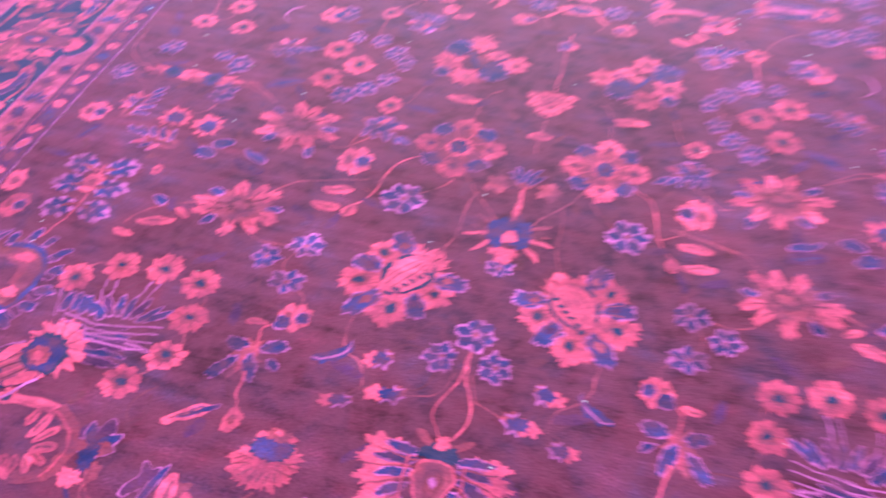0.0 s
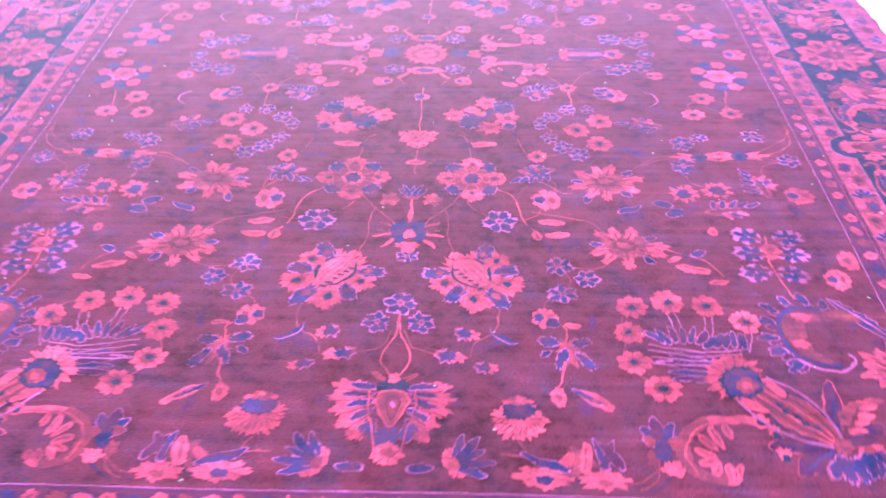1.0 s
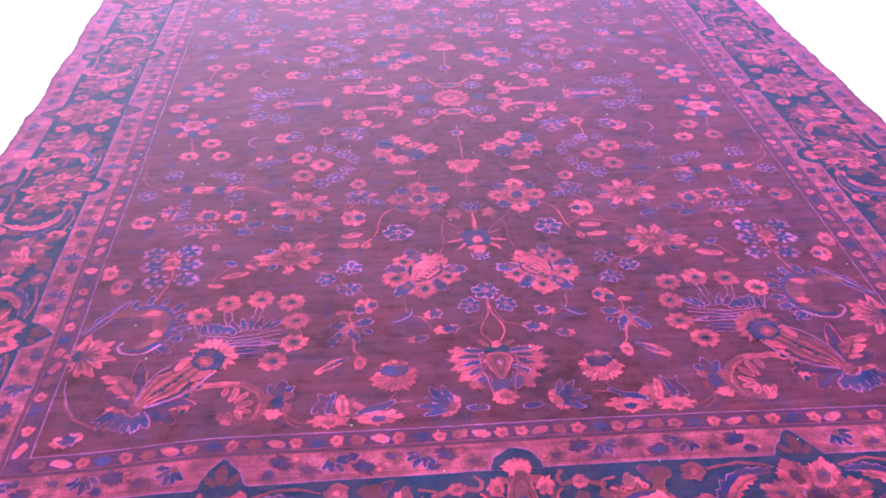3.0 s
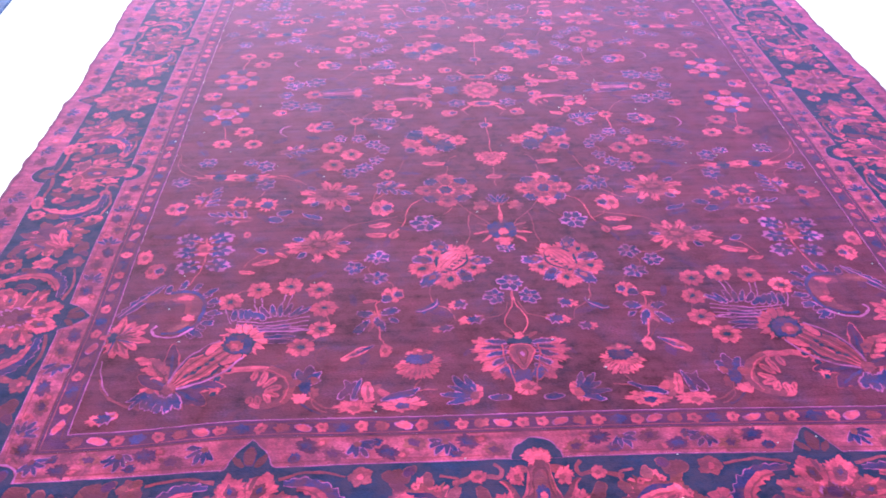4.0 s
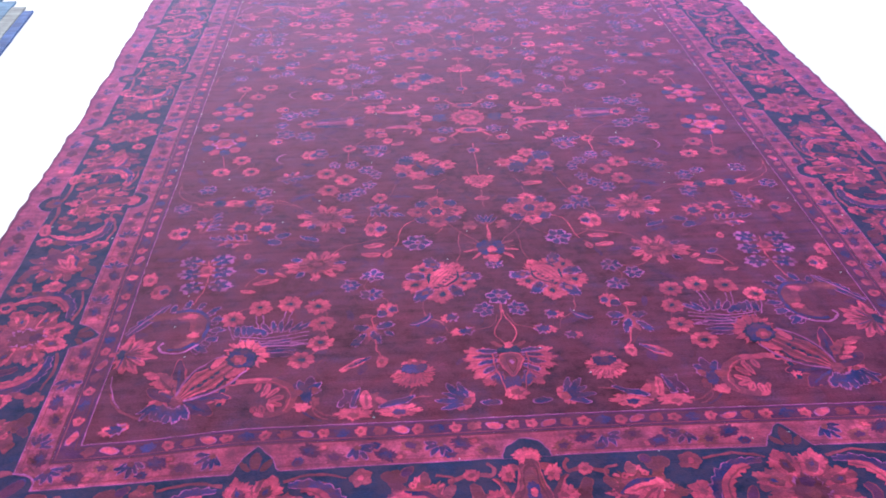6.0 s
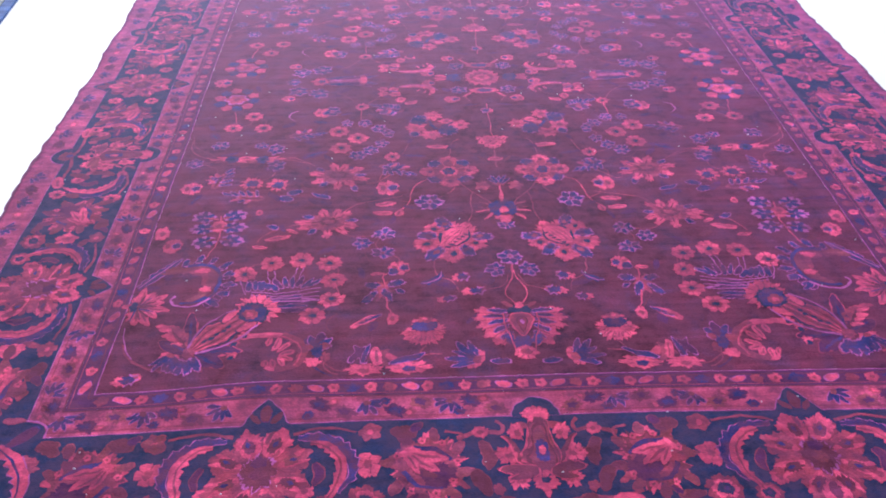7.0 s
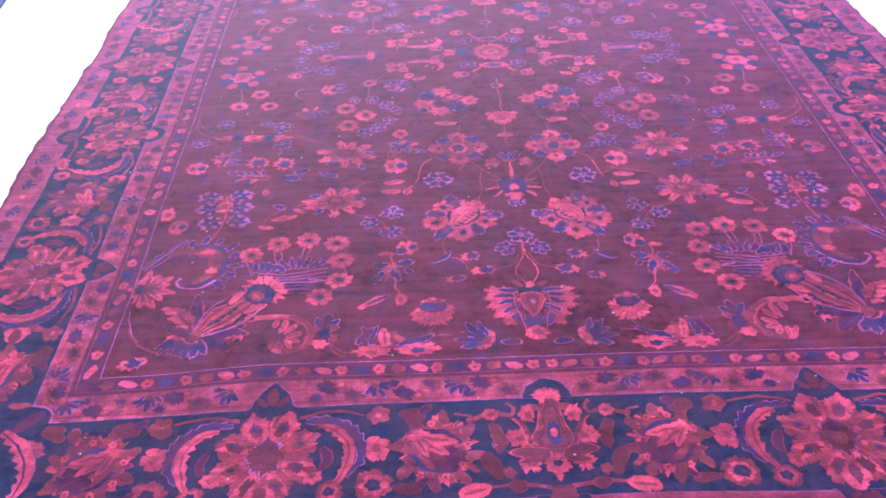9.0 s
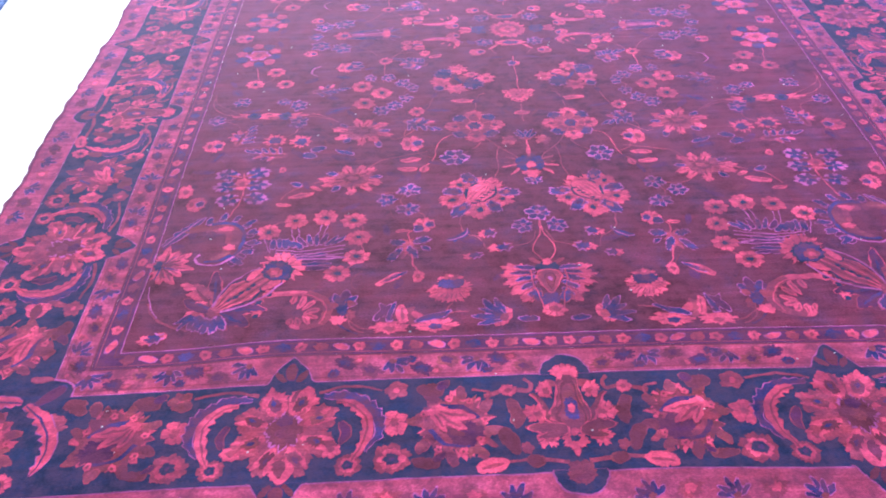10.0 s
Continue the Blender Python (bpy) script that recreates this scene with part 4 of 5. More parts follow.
def half_palmette(u, v, w, h):
    """A serrated pink half palmette growing from the field's edge."""
    d = Weave("half_palmette_motif", u, v)
    d.disc(-0.012, 0, w * 0.52, h * 0.50, "pink", 1, 9, 0.3, 0, 0.14)
    for i in range(8):
        a = 92 + 172 * i / 7
        d.petal(-0.004, 0, a, w * (0.82 if i % 2 else 1.0), 0.026, "pink", 2 + i % 2, "", "rose")
        d.petal(0.0, 0, a + 11, w * 0.62, 0.007, "indigo" if i % 3 == 1 else "maroon", 5)
    d.disc(0.008, 0, 0.016, 0.026, "rose", 5, 6, 0.2)
    d.disc(0.010, 0.002, 0.012, 0.020, "navy", 6, 5, 0.2)
    d.place()


half_palmette(0.962, -1.365, 0.082, 0.120)


def foot_spray():
    """Pink flowers and blue leaves along the foot of the field."""
    d = Weave("foot_spray_motif", 0.33, -1.600)
    for x, y, w, h, eye in ((0.052, -0.022, 0.046, 0.020, "rose"), (-0.052, -0.018, 0.052, 0.024, "indigo")):
        d.disc(x, y, w, h, "pink", 1, 8, 0.24, 0, 0.12)
        d.disc(x, y - 0.005, w * 0.32, h * 0.42, eye, 2, 5, 0.2, joined=True)
    d.disc(0.015, 0.014, 0.030, 0.034, "rose", 1, 6, 0.35, jag=0.15)
    d.petal(0.020, -0.010, 84, 0.066, 0.026, "pink", 2, "", "rose")
    d.petal(-0.004, -0.006, 158, 0.095, 0.022, "indigo", 3, "lilac")
    d.petal(0.050, -0.004, 68, 0.074, 0.018, "haze", 3, "lilac")
    d.petal(0.062, -0.004, 108, 0.072, 0.016, "indigo", 4, "lilac")
    d.petal(0.090, 0.000, 126, 0.070, 0.018, "haze", 3, "lilac")
    d.petal(-0.020, 0.004, 58, 0.034, 0.018, "pink", 2)
    d.stroke([(0.094, -0.030), (0.120, -0.020), (0.150, 0.006)], 0.0024, "rose", 1)
    d.stroke([(-0.06, 0.004), (-0.09, 0.022), (-0.13, 0.026)], 0.0024, "rose", 1)
    d.place()


foot_spray()
eyeflower(0.927, -1.618, 0.062, 0.042)
bud(0.905, -1.612, 0.030, 0.026)
saw_leaf([(0.246, -1.300), (0.224, -1.302), (0.196, -1.280), (0.190, -1.255)], 0.012, "indigo", teeth=4, spine="lilac")
saw_leaf([(0.640, -0.255), (0.665, -0.275), (0.670, -0.310), (0.645, -0.340)], 0.003, "lilac", teeth=0, spine="rose")

VINES = [
    [(0.299, -0.944), (0.269, -0.893), (0.251, -0.802), (0.200, -0.760)], [(0.143, -0.634), (0.131, -0.533), (0.108, -0.504)],
    [(0.301, -0.632), (0.278, -0.561), (0.257, -0.470)], [(0.426, -0.250), (0.429, -0.398)], [(0.403, -0.208), (0.365, -0.150), (0.328, -0.121)],
    [(0.446, -0.205), (0.480, -0.145), (0.520, -0.110)], [(0.862, -0.230), (0.852, -0.300), (0.842, -0.351)],
    [(0.850, -0.600), (0.886, -0.579), (0.957, -0.513), (0.972, -0.440)], [(0.760, -0.600), (0.685, -0.602), (0.624, -0.613), (0.560, -0.665)],
    [(0.809, -0.945), (0.798, -1.061), (0.822, -1.161)], [(0.236, -1.545), (0.255, -1.575), (0.281, -1.586)],
    [(0.013, -1.270), (0.031, -1.318), (0.090, -1.340)], [(0.000, -1.220), (0.006, -1.290), (0.030, -1.345), (0.010, -1.395)],
    [(0.208, -1.180), (0.203, -1.263), (0.160, -1.300), (0.149, -1.344)], [(0.441, -1.640), (0.470, -1.620), (0.490, -1.565)],
]
for i, line in enumerate(VINES):
    vine(line, 0.0019, "pink" if i % 3 == 0 else "rose")
vine([(0.0, -0.235), (0.002, -0.38), (0.0, -0.49)], 0.0020, "pink", "v")
vine([(0.0, -0.590), (0.0, -0.700)], 0.003, "rose", "v")
vine([(0.30, -0.70), (0.36, -0.77), (0.40, -0.78)], 0.0025, "rose")
vine([(0.29, -0.86), (0.42, -0.90), (0.46, -0.95)], 0.0025, "rose")
vine([(0.93, -1.55), (0.96, -1.50), (0.972, -1.44)], 0.0018, "lilac")
vine([(0.85, -1.60), (0.90, -1.575), (0.94, -1.545), (0.965, -1.50)], 0.003, "rose")
vine([(0.58, -1.00), (0.66, -1.04), (0.69, -1.09)], 0.0025, "rose")



def undergrowth():
    """Faded leaves and sprigs that fill the ground between the bright flowers."""
    rng = random.Random(21)
    taken = [(u, v, max(w, h) * 0.5) for u, v, w, h in DAISIES + BLUETS + EYED + BUDS]
    taken += [(0.239, -1.49, 0.06), (0.142, -1.585, 0.06), (0.0, -1.48, 0.10), (0.76, -1.48, 0.15), (0.16, -1.09, 0.11), (0.146, -0.72, 0.09), (0.484, -0.73, 0.09),
              (0.5, -0.996, 0.09), (0.179, -0.381, 0.10), (0.339, -1.324, 0.055), (0.865, -0.15, 0.09), (0.6, -1.32, 0.10), (0.8, -1.0, 0.08), (0.33, -1.6, 0.07), (0.82, -1.27, 0.07)]
    made = 0
    for _ in range(1500):
        u, v = rng.uniform(0.03, 0.95), rng.uniform(-1.60, -0.03)
        if made >= 84 or any(math.hypot(u - a, v - b) < r + 0.020 for a, b, r in taken):
            continue
        taken.append((u, v, 0.035))
        made += 1
        kind = rng.random()
        if kind < 0.45:
            leaf(u, v, rng.uniform(0.035, 0.070), rng.uniform(0.014, 0.026), rng.random() * 360, fill="haze", core="", name="faded_leaf_motif")
        elif kind < 0.75:
            leaf(u, v, rng.uniform(0.030, 0.055), rng.uniform(0.012, 0.020), rng.random() * 360, fill="maroon", core="", name="faded_leaf_motif")
        else:
            a = rng.random() * 6.28
            n = rng.uniform(0.03, 0.06)
            vine([(u, v), (u + n * math.cos(a), v + n * math.sin(a)), (u + 1.7 * n * math.cos(a + 0.5), v + 1.7 * n * math.sin(a + 0.5))], 0.0020, "maroon")


undergrowth()


def stems():
    """Thin curved stalks from flower to flower."""
    rng = random.Random(5)
    spots = [(q[0], q[1]) for q in DAISIES + BLUETS + EYED + BUDS] + [(0.146, -0.72), (0.484, -0.73), (0.5, -0.996), (0.179, -0.381)]
    for i, (u, v) in enumerate(spots):
        near = sorted((math.hypot(u - a, v - b), a, b) for a, b in spots if (a, b) != (u, v))
        for r, a, b in near[1:2]:
            if 0.06 < r < 0.26:
                k = rng.choice((-0.25, 0.25))
                mid = ((u + a) / 2 + k * (b - v), (v + b) / 2 - k * (a - u))
                vine([(u, v), mid, (a, b)], 0.0020, rng.choice(("rose", "maroon", "maroon")))


stems()

# ---- the large rug: border motifs; local y points to the field ----
MID_U, MID_V = (MAIN_U + OUTER_U) / 2, (MAIN_V + OUTER_V) / 2
HALF_U, HALF_V = (OUTER_U - MAIN_U) / 2, (OUTER_V - MAIN_V) / 2


def on_border(side, s):
    """Middle of the main border on the near (v) or the side (u) run, and the turn of the motif."""
    return (s, -MID_V, 0.0) if side == "near" else (MID_U, s, 90.0)


def spot(side, s, x, y):
    u, v, turn = on_border(side, s)
    return (u + x, v + y, turn) if side == "near" else (u - y, v + x, turn)


def border_star(side, s, mirror):
    """An eight-petalled star flower with notched petals round a dark quatrefoil."""
    u, v, turn = on_border(side, s)
    d = Weave("star_motif", u, v, turn)
    d.disc(0, 0, 0.096, 0.102, "rose", 1, 8, 0.14, 22.5, 0.1)
    for i in range(8):
        a = 22.5 + 45 * i
        c, n = math.cos(radians(a)), math.sin(radians(a))
        d.disc(0.076 * c, 0.082 * n, 0.040, 0.033, "pink" if i in (1, 2) else "rose", 2, 5, 0.30, 0, 0.12, a)
        for k in (-1, 1):
            d.petal(0.040 * c, 0.043 * n, a + 13 * k, 0.070, 0.014, "pink", 3 + i % 2)
        d.disc(0.070 * c, 0.076 * n, 0.022, 0.013, "brick" if i % 2 else "maroon", 5, 5, 0.2, 0, 0.12, a)
        d.disc(0.074 * c, 0.080 * n, 0.009, 0.005, "indigo", 6, 4, 0.3, turn=a, joined=True)
        b = radians(a + 22.5)
        d.stroke([(0.040 * math.cos(b), 0.044 * math.sin(b)), (0.085 * math.cos(b), 0.090 * math.sin(b))], 0.0014, "rose", 5)
    d.disc(0, 0, 0.039, 0.050, "lilac", 7, 8, 0.25, 0, 0.1)
    d.disc(0, 0, 0.036, 0.047, "maroon", 8, 8, 0.26, 0, 0.1, joined=True)
    d.disc(0, 0.026, 0.017, 0.016, "haze", 9, 5, 0.2)
    d.disc(0, -0.004, 0.018, 0.016, "brick", 9, 4, 0.2)
    d.petal(0, -0.070, 270, 0.060, 0.052, "pink", 5, "", "maroon")
    d.petal(0, -0.070, 270, 0.042, 0.024, "brick", 7)
    d.place(mirror)
    tips(side, s, mirror, True)


def tips(side, s, mirror, pointed):
    """Where the navy ground breaks into the pink stripes on both sides of the main border."""
    half = HALF_V if side == "near" else HALF_U
    deep = (MAIN_V - GUARD_V if side == "near" else MAIN_U - GUARD_U) - 0.006
    for way in (1, -1):
        u, v, turn = spot(side, s, 0, way * half)
        d = Weave("scallop_motif", u, v, turn + (0 if way > 0 else 180))
        if pointed:
            for w, h, c, level in ((0.0600, deep + 0.002, "lilac", 1), (0.0565, deep - 0.002, "navy", 2)):
                line = [(0, -0.003), (0, h * 0.3), (0, h * 0.65), (0, h)]
                d.ribbon(line, w, 0.001, c, level, jag=0.0, shape=lambda f: 1.0 - 0.55 * f ** 0.6 - 0.45 * f ** 2.5)
            d.petal(0, 0.004, 90, deep * 0.72, 0.024, "maroon", 3, "haze")
            for k in (1, -1):
                d.petal(k * 0.012, 0.002, 90 - k * 38, 0.036, 0.014, "maroon", 3)
        else:
            for w, h, c, level in ((0.0560, deep * 0.80, "lilac", 1), (0.0530, deep * 0.75, "navy", 2)):
                d.ribbon([(0, -0.003 + (h + 0.003) * q / 9) for q in range(10)], w, w, c, level, jag=0.0, shape=lambda f: math.sqrt(max(0.0004, 1 - f * f)))
            d.disc(0, 0.004, 0.028, deep * 0.36, "pink" if way > 0 else "rose", 3, 11, 0.15)
            d.disc(0, -0.006, 0.012, 0.012, "indigo", 4, 5, 0.2)
        d.place(mirror)


def sickle(side, s, x, mirror, flip):
    """A curling leaf pair beside a star: violet with a pale saw edge outside, pink inside."""
    def pts(rows):
        return [spot(side, s, flip * (x + a), b)[:2] for a, b in rows]
    saw_leaf(pts([(-0.075, 0.088), (-0.020, 0.085), (0.030, 0.050), (0.048, -0.005), (0.020, -0.062)]), 0.014, "indigo", mirror, "lilac", 11, flip, "")
    saw_leaf(pts([(-0.045, 0.072), (-0.010, 0.058), (0.018, 0.015), (0.012, -0.045), (-0.010, -0.085)]), 0.015, "pink", mirror, "", 8, -flip, "rose", level=4)
    saw_leaf(pts([(-0.035, 0.018), (-0.022, -0.010), (-0.030, -0.040)]), 0.009, "haze", mirror, "rose", 0, flip, "")
    leaf_at = pts([(-0.050, -0.052)])[0]
    bud(leaf_at[0], leaf_at[1], 0.044, 0.040, mirror)
    vine(pts([(-0.085, 0.098), (-0.020, 0.112), (0.050, 0.098)]), 0.004, "rose", mirror)


def blossom(side, s, x, mirror, flip):
    """A broad faded blossom with horned corners, a dark crescent and a pink three-fingered flame."""
    u, v, turn = spot(side, s, flip * x, -0.004)
    d = Weave("serrated_blossom_motif", u, v, turn)
    d.disc(0, 0, 0.080, 0.086, "pink", 0, 9, 0.22, 10, 0.10)
    d.disc(0, 0, 0.077, 0.083, "brick", 1, 9, 0.22, 10, 0.12)
    d.disc(-flip * 0.006, 0.004, 0.058, 0.060, "rose", 1.5, 8, 0.25, 0, 0.14)
    for a in (15, 62, 105, 150, 196, 238, 278, 325):
        c, n = math.cos(radians(a)), math.sin(radians(a))
        d.petal(0.062 * c, 0.066 * n, a + 18 * flip, 0.040, 0.020, "brick", 1, "rose")
    d.disc(flip * 0.026, -0.024, 0.038, 0.034, "haze", 2, 7, 0.18, jag=0.12)
    d.ribbon([(-flip * 0.048, -0.010), (-flip * 0.020, -0.048), (flip * 0.030, -0.056)], 0.006, 0.003, "indigo", 3, jag=0.25)
    d.ribbon([(-flip * 0.030, 0.046), (flip * 0.018, 0.044), (flip * 0.052, 0.014)], 0.008, 0.004, "indigo", 3, jag=0.25)
    d.disc(-flip * 0.032, 0.034, 0.024, 0.020, "pink", 5, 5, 0.25, jag=0.12)
    for a, n, w in ((-12, 0.090, 0.028), (-38, 0.086, 0.026), (-64, 0.060, 0.020)):
        d.petal(-flip * 0.042, 0.036, a if flip > 0 else 180 - a, n, w, "pink", 6, "", "rose")
    for a in (25, 80, 120, 170, 215, 255, 300):
        d.disc(0.066 * math.cos(radians(a)), 0.070 * math.sin(radians(a)), 0.009, 0.010, "pink", 7, 5, 0.3)
        d.disc(0.066 * math.cos(radians(a)), 0.070 * math.sin(radians(a)), 0.003, 0.003, "brick", 8, joined=True)
    d.place(mirror)


def filler(side, s, x, mirror, flip):
    """Small flowers between the star's leaves and the next blossom."""
    for a, b, w, h, kind in ((0.226, 0.008, 0.060, 0.066, 0), (0.230, 0.094, 0.052, 0.048, 1), (0.222, -0.082, 0.080, 0.072, 2), (0.135, -0.092, 0.056, 0.054, 2), (0.300, 0.085, 0.060, 0.050, 3), (0.290, -0.100, 0.060, 0.030, 3)):
        u, v, turn = spot(side, s, flip * a, b)
        d = Weave("border_flower_motif" if kind != 3 else "violet_leaf_motif", u, v, turn)
        if kind == 0:
            d.disc(0, 0, w / 2, h / 2, "pink", 1, 5, 0.25, jag=0.08)
            d.disc(0, 0, w * 0.2, h * 0.2, "rose", 2, 5, 0.3)
        elif kind == 1:
            d.disc(0, 0, w / 2, h / 2, "rose", 1, 5, 0.22, jag=0.08)
            d.disc(0, 0, w * 0.15, h * 0.15, "pink", 2)
        elif kind == 2:
            d.disc(0, 0, w / 2, h / 2, "rose", 1, 7, 0.15)
            d.disc(0, 0, w * 0.36, h * 0.36, "pink", 2, 6, 0.25)
            d.disc(0, 0, w * 0.22, h * 0.22, "navy", 3, 5, 0.2)
            d.disc(0, 0, w * 0.08, h * 0.08, "indigo", 4)
        else:
            d.petal(-w / 2, 0, 12, w, h * 0.7, "maroon", 1, "brick")
            d.petal(-w / 4, 0.006, 140, w * 0.6, h * 0.4, "haze", 2, "brick")
        d.place(mirror)


def tulip_palmette(side, s, mirror):
    """The striped tulip under a round arch, with its scrolls and side leaves."""
    u, v, turn = on_border(side, s)
    d = Weave("border_tulip_motif", u, v, turn)
    bulb = [(0.0, -0.030), (0.0, 0.010), (0.0, 0.060), (0.0, 0.132)]
    for k, c in ((1.0, "pink"), (0.94, "brick"), (0.80, "rose"), (0.74, "maroon"), (0.60, "rose"), (0.53, "brick")):
        d.ribbon([(0, -0.028 + (y + 0.028) * (0.45 + 0.55 * k)) for _, y in bulb], 0.044 * k, 0.02, c, 2 + 6 * (1 - k), jag=0.12, shape=lambda f: min(1.0, f * 4 + 0.12) * (0.56 + 0.44 * math.exp(-((f - 0.36) / 0.26) ** 2)) * min(1.0, (1.04 - f) * 6))
    d.disc(0, 0.026, 0.016, 0.034, "indigo", 6, 4, 0.1, 45, 0.1)
    d.disc(0, 0.028, 0.008, 0.013, "pink", 7, 5, 0.2, joined=True)
    d.disc(0, 0.128, 0.033, 0.020, "pink", 6, 9, 0.22, jag=0.12)
    d.disc(0, 0.112, 0.013, 0.010, "maroon", 7, 6, 0.2, joined=True)
    for k in (1, -1):
        d.ribbon([(k * 0.010, -0.030), (k * 0.044, 0.000), (k * 0.056, 0.040), (k * 0.080, 0.072)], 0.014, 0.003, "brick", 1, jag=0.2)
        d.stroke([(k * 0.014, -0.030), (k * 0.052, 0.000), (k * 0.064, 0.040), (k * 0.084, 0.072)], 0.0026, "pink", 3)
        for x, y, w, h in ((0.074, 0.018, 0.025, 0.026), (0.050, 0.080, 0.019, 0.026), (0.056, -0.046, 0.024, 0.026)):
            d.disc(k * x, y, w, h, "pink", 1 + (y > 0), 6, 0.3, jag=0.14)
            d.disc(k * x * 0.92, y - 0.004, w * 0.4, h * 0.35, "rose", 3, 5, 0.3, joined=True)
        d.petal(k * 0.010, -0.026, 4 if k > 0 else 176, 0.084, 0.028, "brick", 4, "pink")
        d.petal(k * 0.010, -0.034, -10 if k > 0 else 190, 0.066, 0.014, "brick", 4, "pink")
        d.disc(k * 0.098, -0.070, 0.012, 0.016, "rose", 2, 5, 0.25)
    d.disc(0, -0.058, 0.028, 0.020, "pink", 6, 7, 0.2, jag=0.1)
    d.disc(0, -0.050, 0.011, 0.009, "navy", 7, 5, 0.2, joined=True)
    d.disc(0, -0.034, 0.010, 0.010, "pink", 6, 5, 0.2)
    d.petal(0, -0.064, 270, 0.030, 0.014, "pink", 5)
    d.disc(0, -0.126, 0.027, 0.026, "brick", 4, 4, 0.22, 45, 0.08)
    d.place(mirror)
    tips(side, s, mirror, False)
    sides = ((1, "uv"),) if side == "near" and s == 0 else ((1, mirror), (-1, mirror))
    for k, m in sides:
        def pts(rows):
            return [spot(side, s, k * a, b)[:2] for a, b in rows]
        vine(pts([(0.175, 0.070), (0.122, 0.086), (0.085, 0.082), (0.078, 0.100), (0.092, 0.115)]), 0.006, "rose", m)
        vine(pts([(0.020, -0.105), (0.090, -0.098), (0.150, -0.100), (0.200, -0.085)]), 0.005, "rose", m)
        u2, v2 = pts([(0.124, 0.084)])[0]
        bud(u2, v2, 0.034, 0.036, m)
        u3, v3 = pts([(0.168, -0.108)])[0]
        leaf(u3, v3, 0.070, 0.036, 170 if side == "near" else 80, m)
        saw_leaf(pts([(0.128, 0.060), (0.112, 0.020), (0.116, -0.020)]), 0.012, "maroon", m, "brick", 0, 1, "")
        saw_leaf(pts([(0.148, -0.020), (0.128, -0.050), (0.118, -0.085)]), 0.014, "maroon", m, "brick", 0, 1, "")


def star_run(side, s, mirror, sides=(1, -1)):
    border_star(side, s, mirror)
    for k in sides:
        m = mirror if len(sides) == 2 else "uv"
        sickle(side, s, 0.150, m, k)
        blossom(side, s, 0.350, m, k)
        filler(side, s, 0, m, k)


star_run("near", 0.592, "uv")
tulip_palmette("near", 0.0, "v")
star_run("side", -1.276, "uv")
tulip_palmette("side", -0.560, "uv")
border_star("side", 0.0, "u")
blossom("side", 0.0, 0.262, "uv", -1)
for k in (1, -1):
    sickle("side", -0.560, 0.205, "uv", k)
for u, v in ((1.165, -0.145), (1.310, -0.135), (1.160, -0.375), (1.320, -0.370), (1.325, -0.250)):
    daisy(u, v, 0.054, 0.050, name="border_flower_motif")
for u, v, turn in ((1.175, -0.215, 40), (1.285, -0.180, 120), (1.235, -0.395, 90)):
    leaf(u, v, 0.070, 0.028, turn, fill="haze", rim="indigo", core="rose", name="violet_leaf_motif")


def border_growth():
    """Dim leaves and curls on the navy ground between the large border flowers."""
    rng = random.Random(9)
    for k in range(78):
        if k < 30:
            u, v = rng.uniform(0.02, 1.33), -rng.uniform(MAIN_V + 0.02, OUTER_V - 0.02)
        else:
            u, v = rng.uniform(MAIN_U + 0.02, OUTER_U - 0.02), -rng.uniform(0.03, 1.74)
        kind = k % 4
        if kind == 0:
            a, n = rng.random() * 6.28, rng.uniform(0.025, 0.045)
            line = [(u, v), (u + n * math.cos(a), v + n * math.sin(a)), (u + 1.4 * n * math.cos(a + 0.9), v + 1.4 * n * math.sin(a + 0.9))]
            if all(MAIN_U + 0.01 < q[0] < OUTER_U - 0.01 or MAIN_V + 0.01 < -q[1] < OUTER_V - 0.01 for q in line):
                vine(line, 0.0035, "rose")
        else:
            leaf(u, v, rng.uniform(0.035, 0.060), rng.uniform(0.016, 0.028), rng.random() * 360, fill=("maroon", "brick", "rose")[kind - 1], rim=("brick", "rose", "")[kind - 1], core="", name="dim_leaf_motif")


border_growth()
# corner of the main border
blossom("near", 1.225, 0.0, "uv", 1)
saw_leaf([(1.150, -1.800), (1.100, -1.850), (1.070, -1.920), (1.085, -1.985)], 0.020, "pink", "uv", "lilac", 8, 1, "indigo")
saw_leaf([(1.160, -1.790), (1.230, -1.780), (1.300, -1.740)], 0.016, "pink", "uv", "lilac", 6, -1, "indigo")
corner = Weave("scallop_motif", MAIN_U, -MAIN_V)
corner.disc(0, 0, 0.050, 0.050, "navy", 1, jag=0.01)
corner.ribbon([(-0.052, -0.004), (-0.050, 0.018), (-0.037, 0.037), (-0.018, 0.050), (0.004, 0.052)], 0.0022, 0.0022, "lilac", 2)
corner.petal(-0.03, 0.03, -45, 0.075, 0.030, "haze", 3, "indigo")
corner.place()
for u, v in ((1.075, -1.720), (1.060, -1.748), (1.085, -1.690)):
    leaf(u, v, 0.040, 0.022, 45, fill="rose", core="maroon", name="stripe_oval_motif")
daisy(1.320, -1.995, 0.060, 0.056, name="border_flower_motif")
for u, v in ((1.330, -1.830), (1.140, -2.000), (1.325, -0.800), (1.150, -0.830)):
    daisy(u, v, 0.052, 0.050, name="border_flower_motif")


# ---- the large rug: small repeats in the guard stripes ----
def run_spots(half, spacing, phase=0.5):
    n = int(half / spacing)
    return [half * (i + phase) / n for i in range(n)]


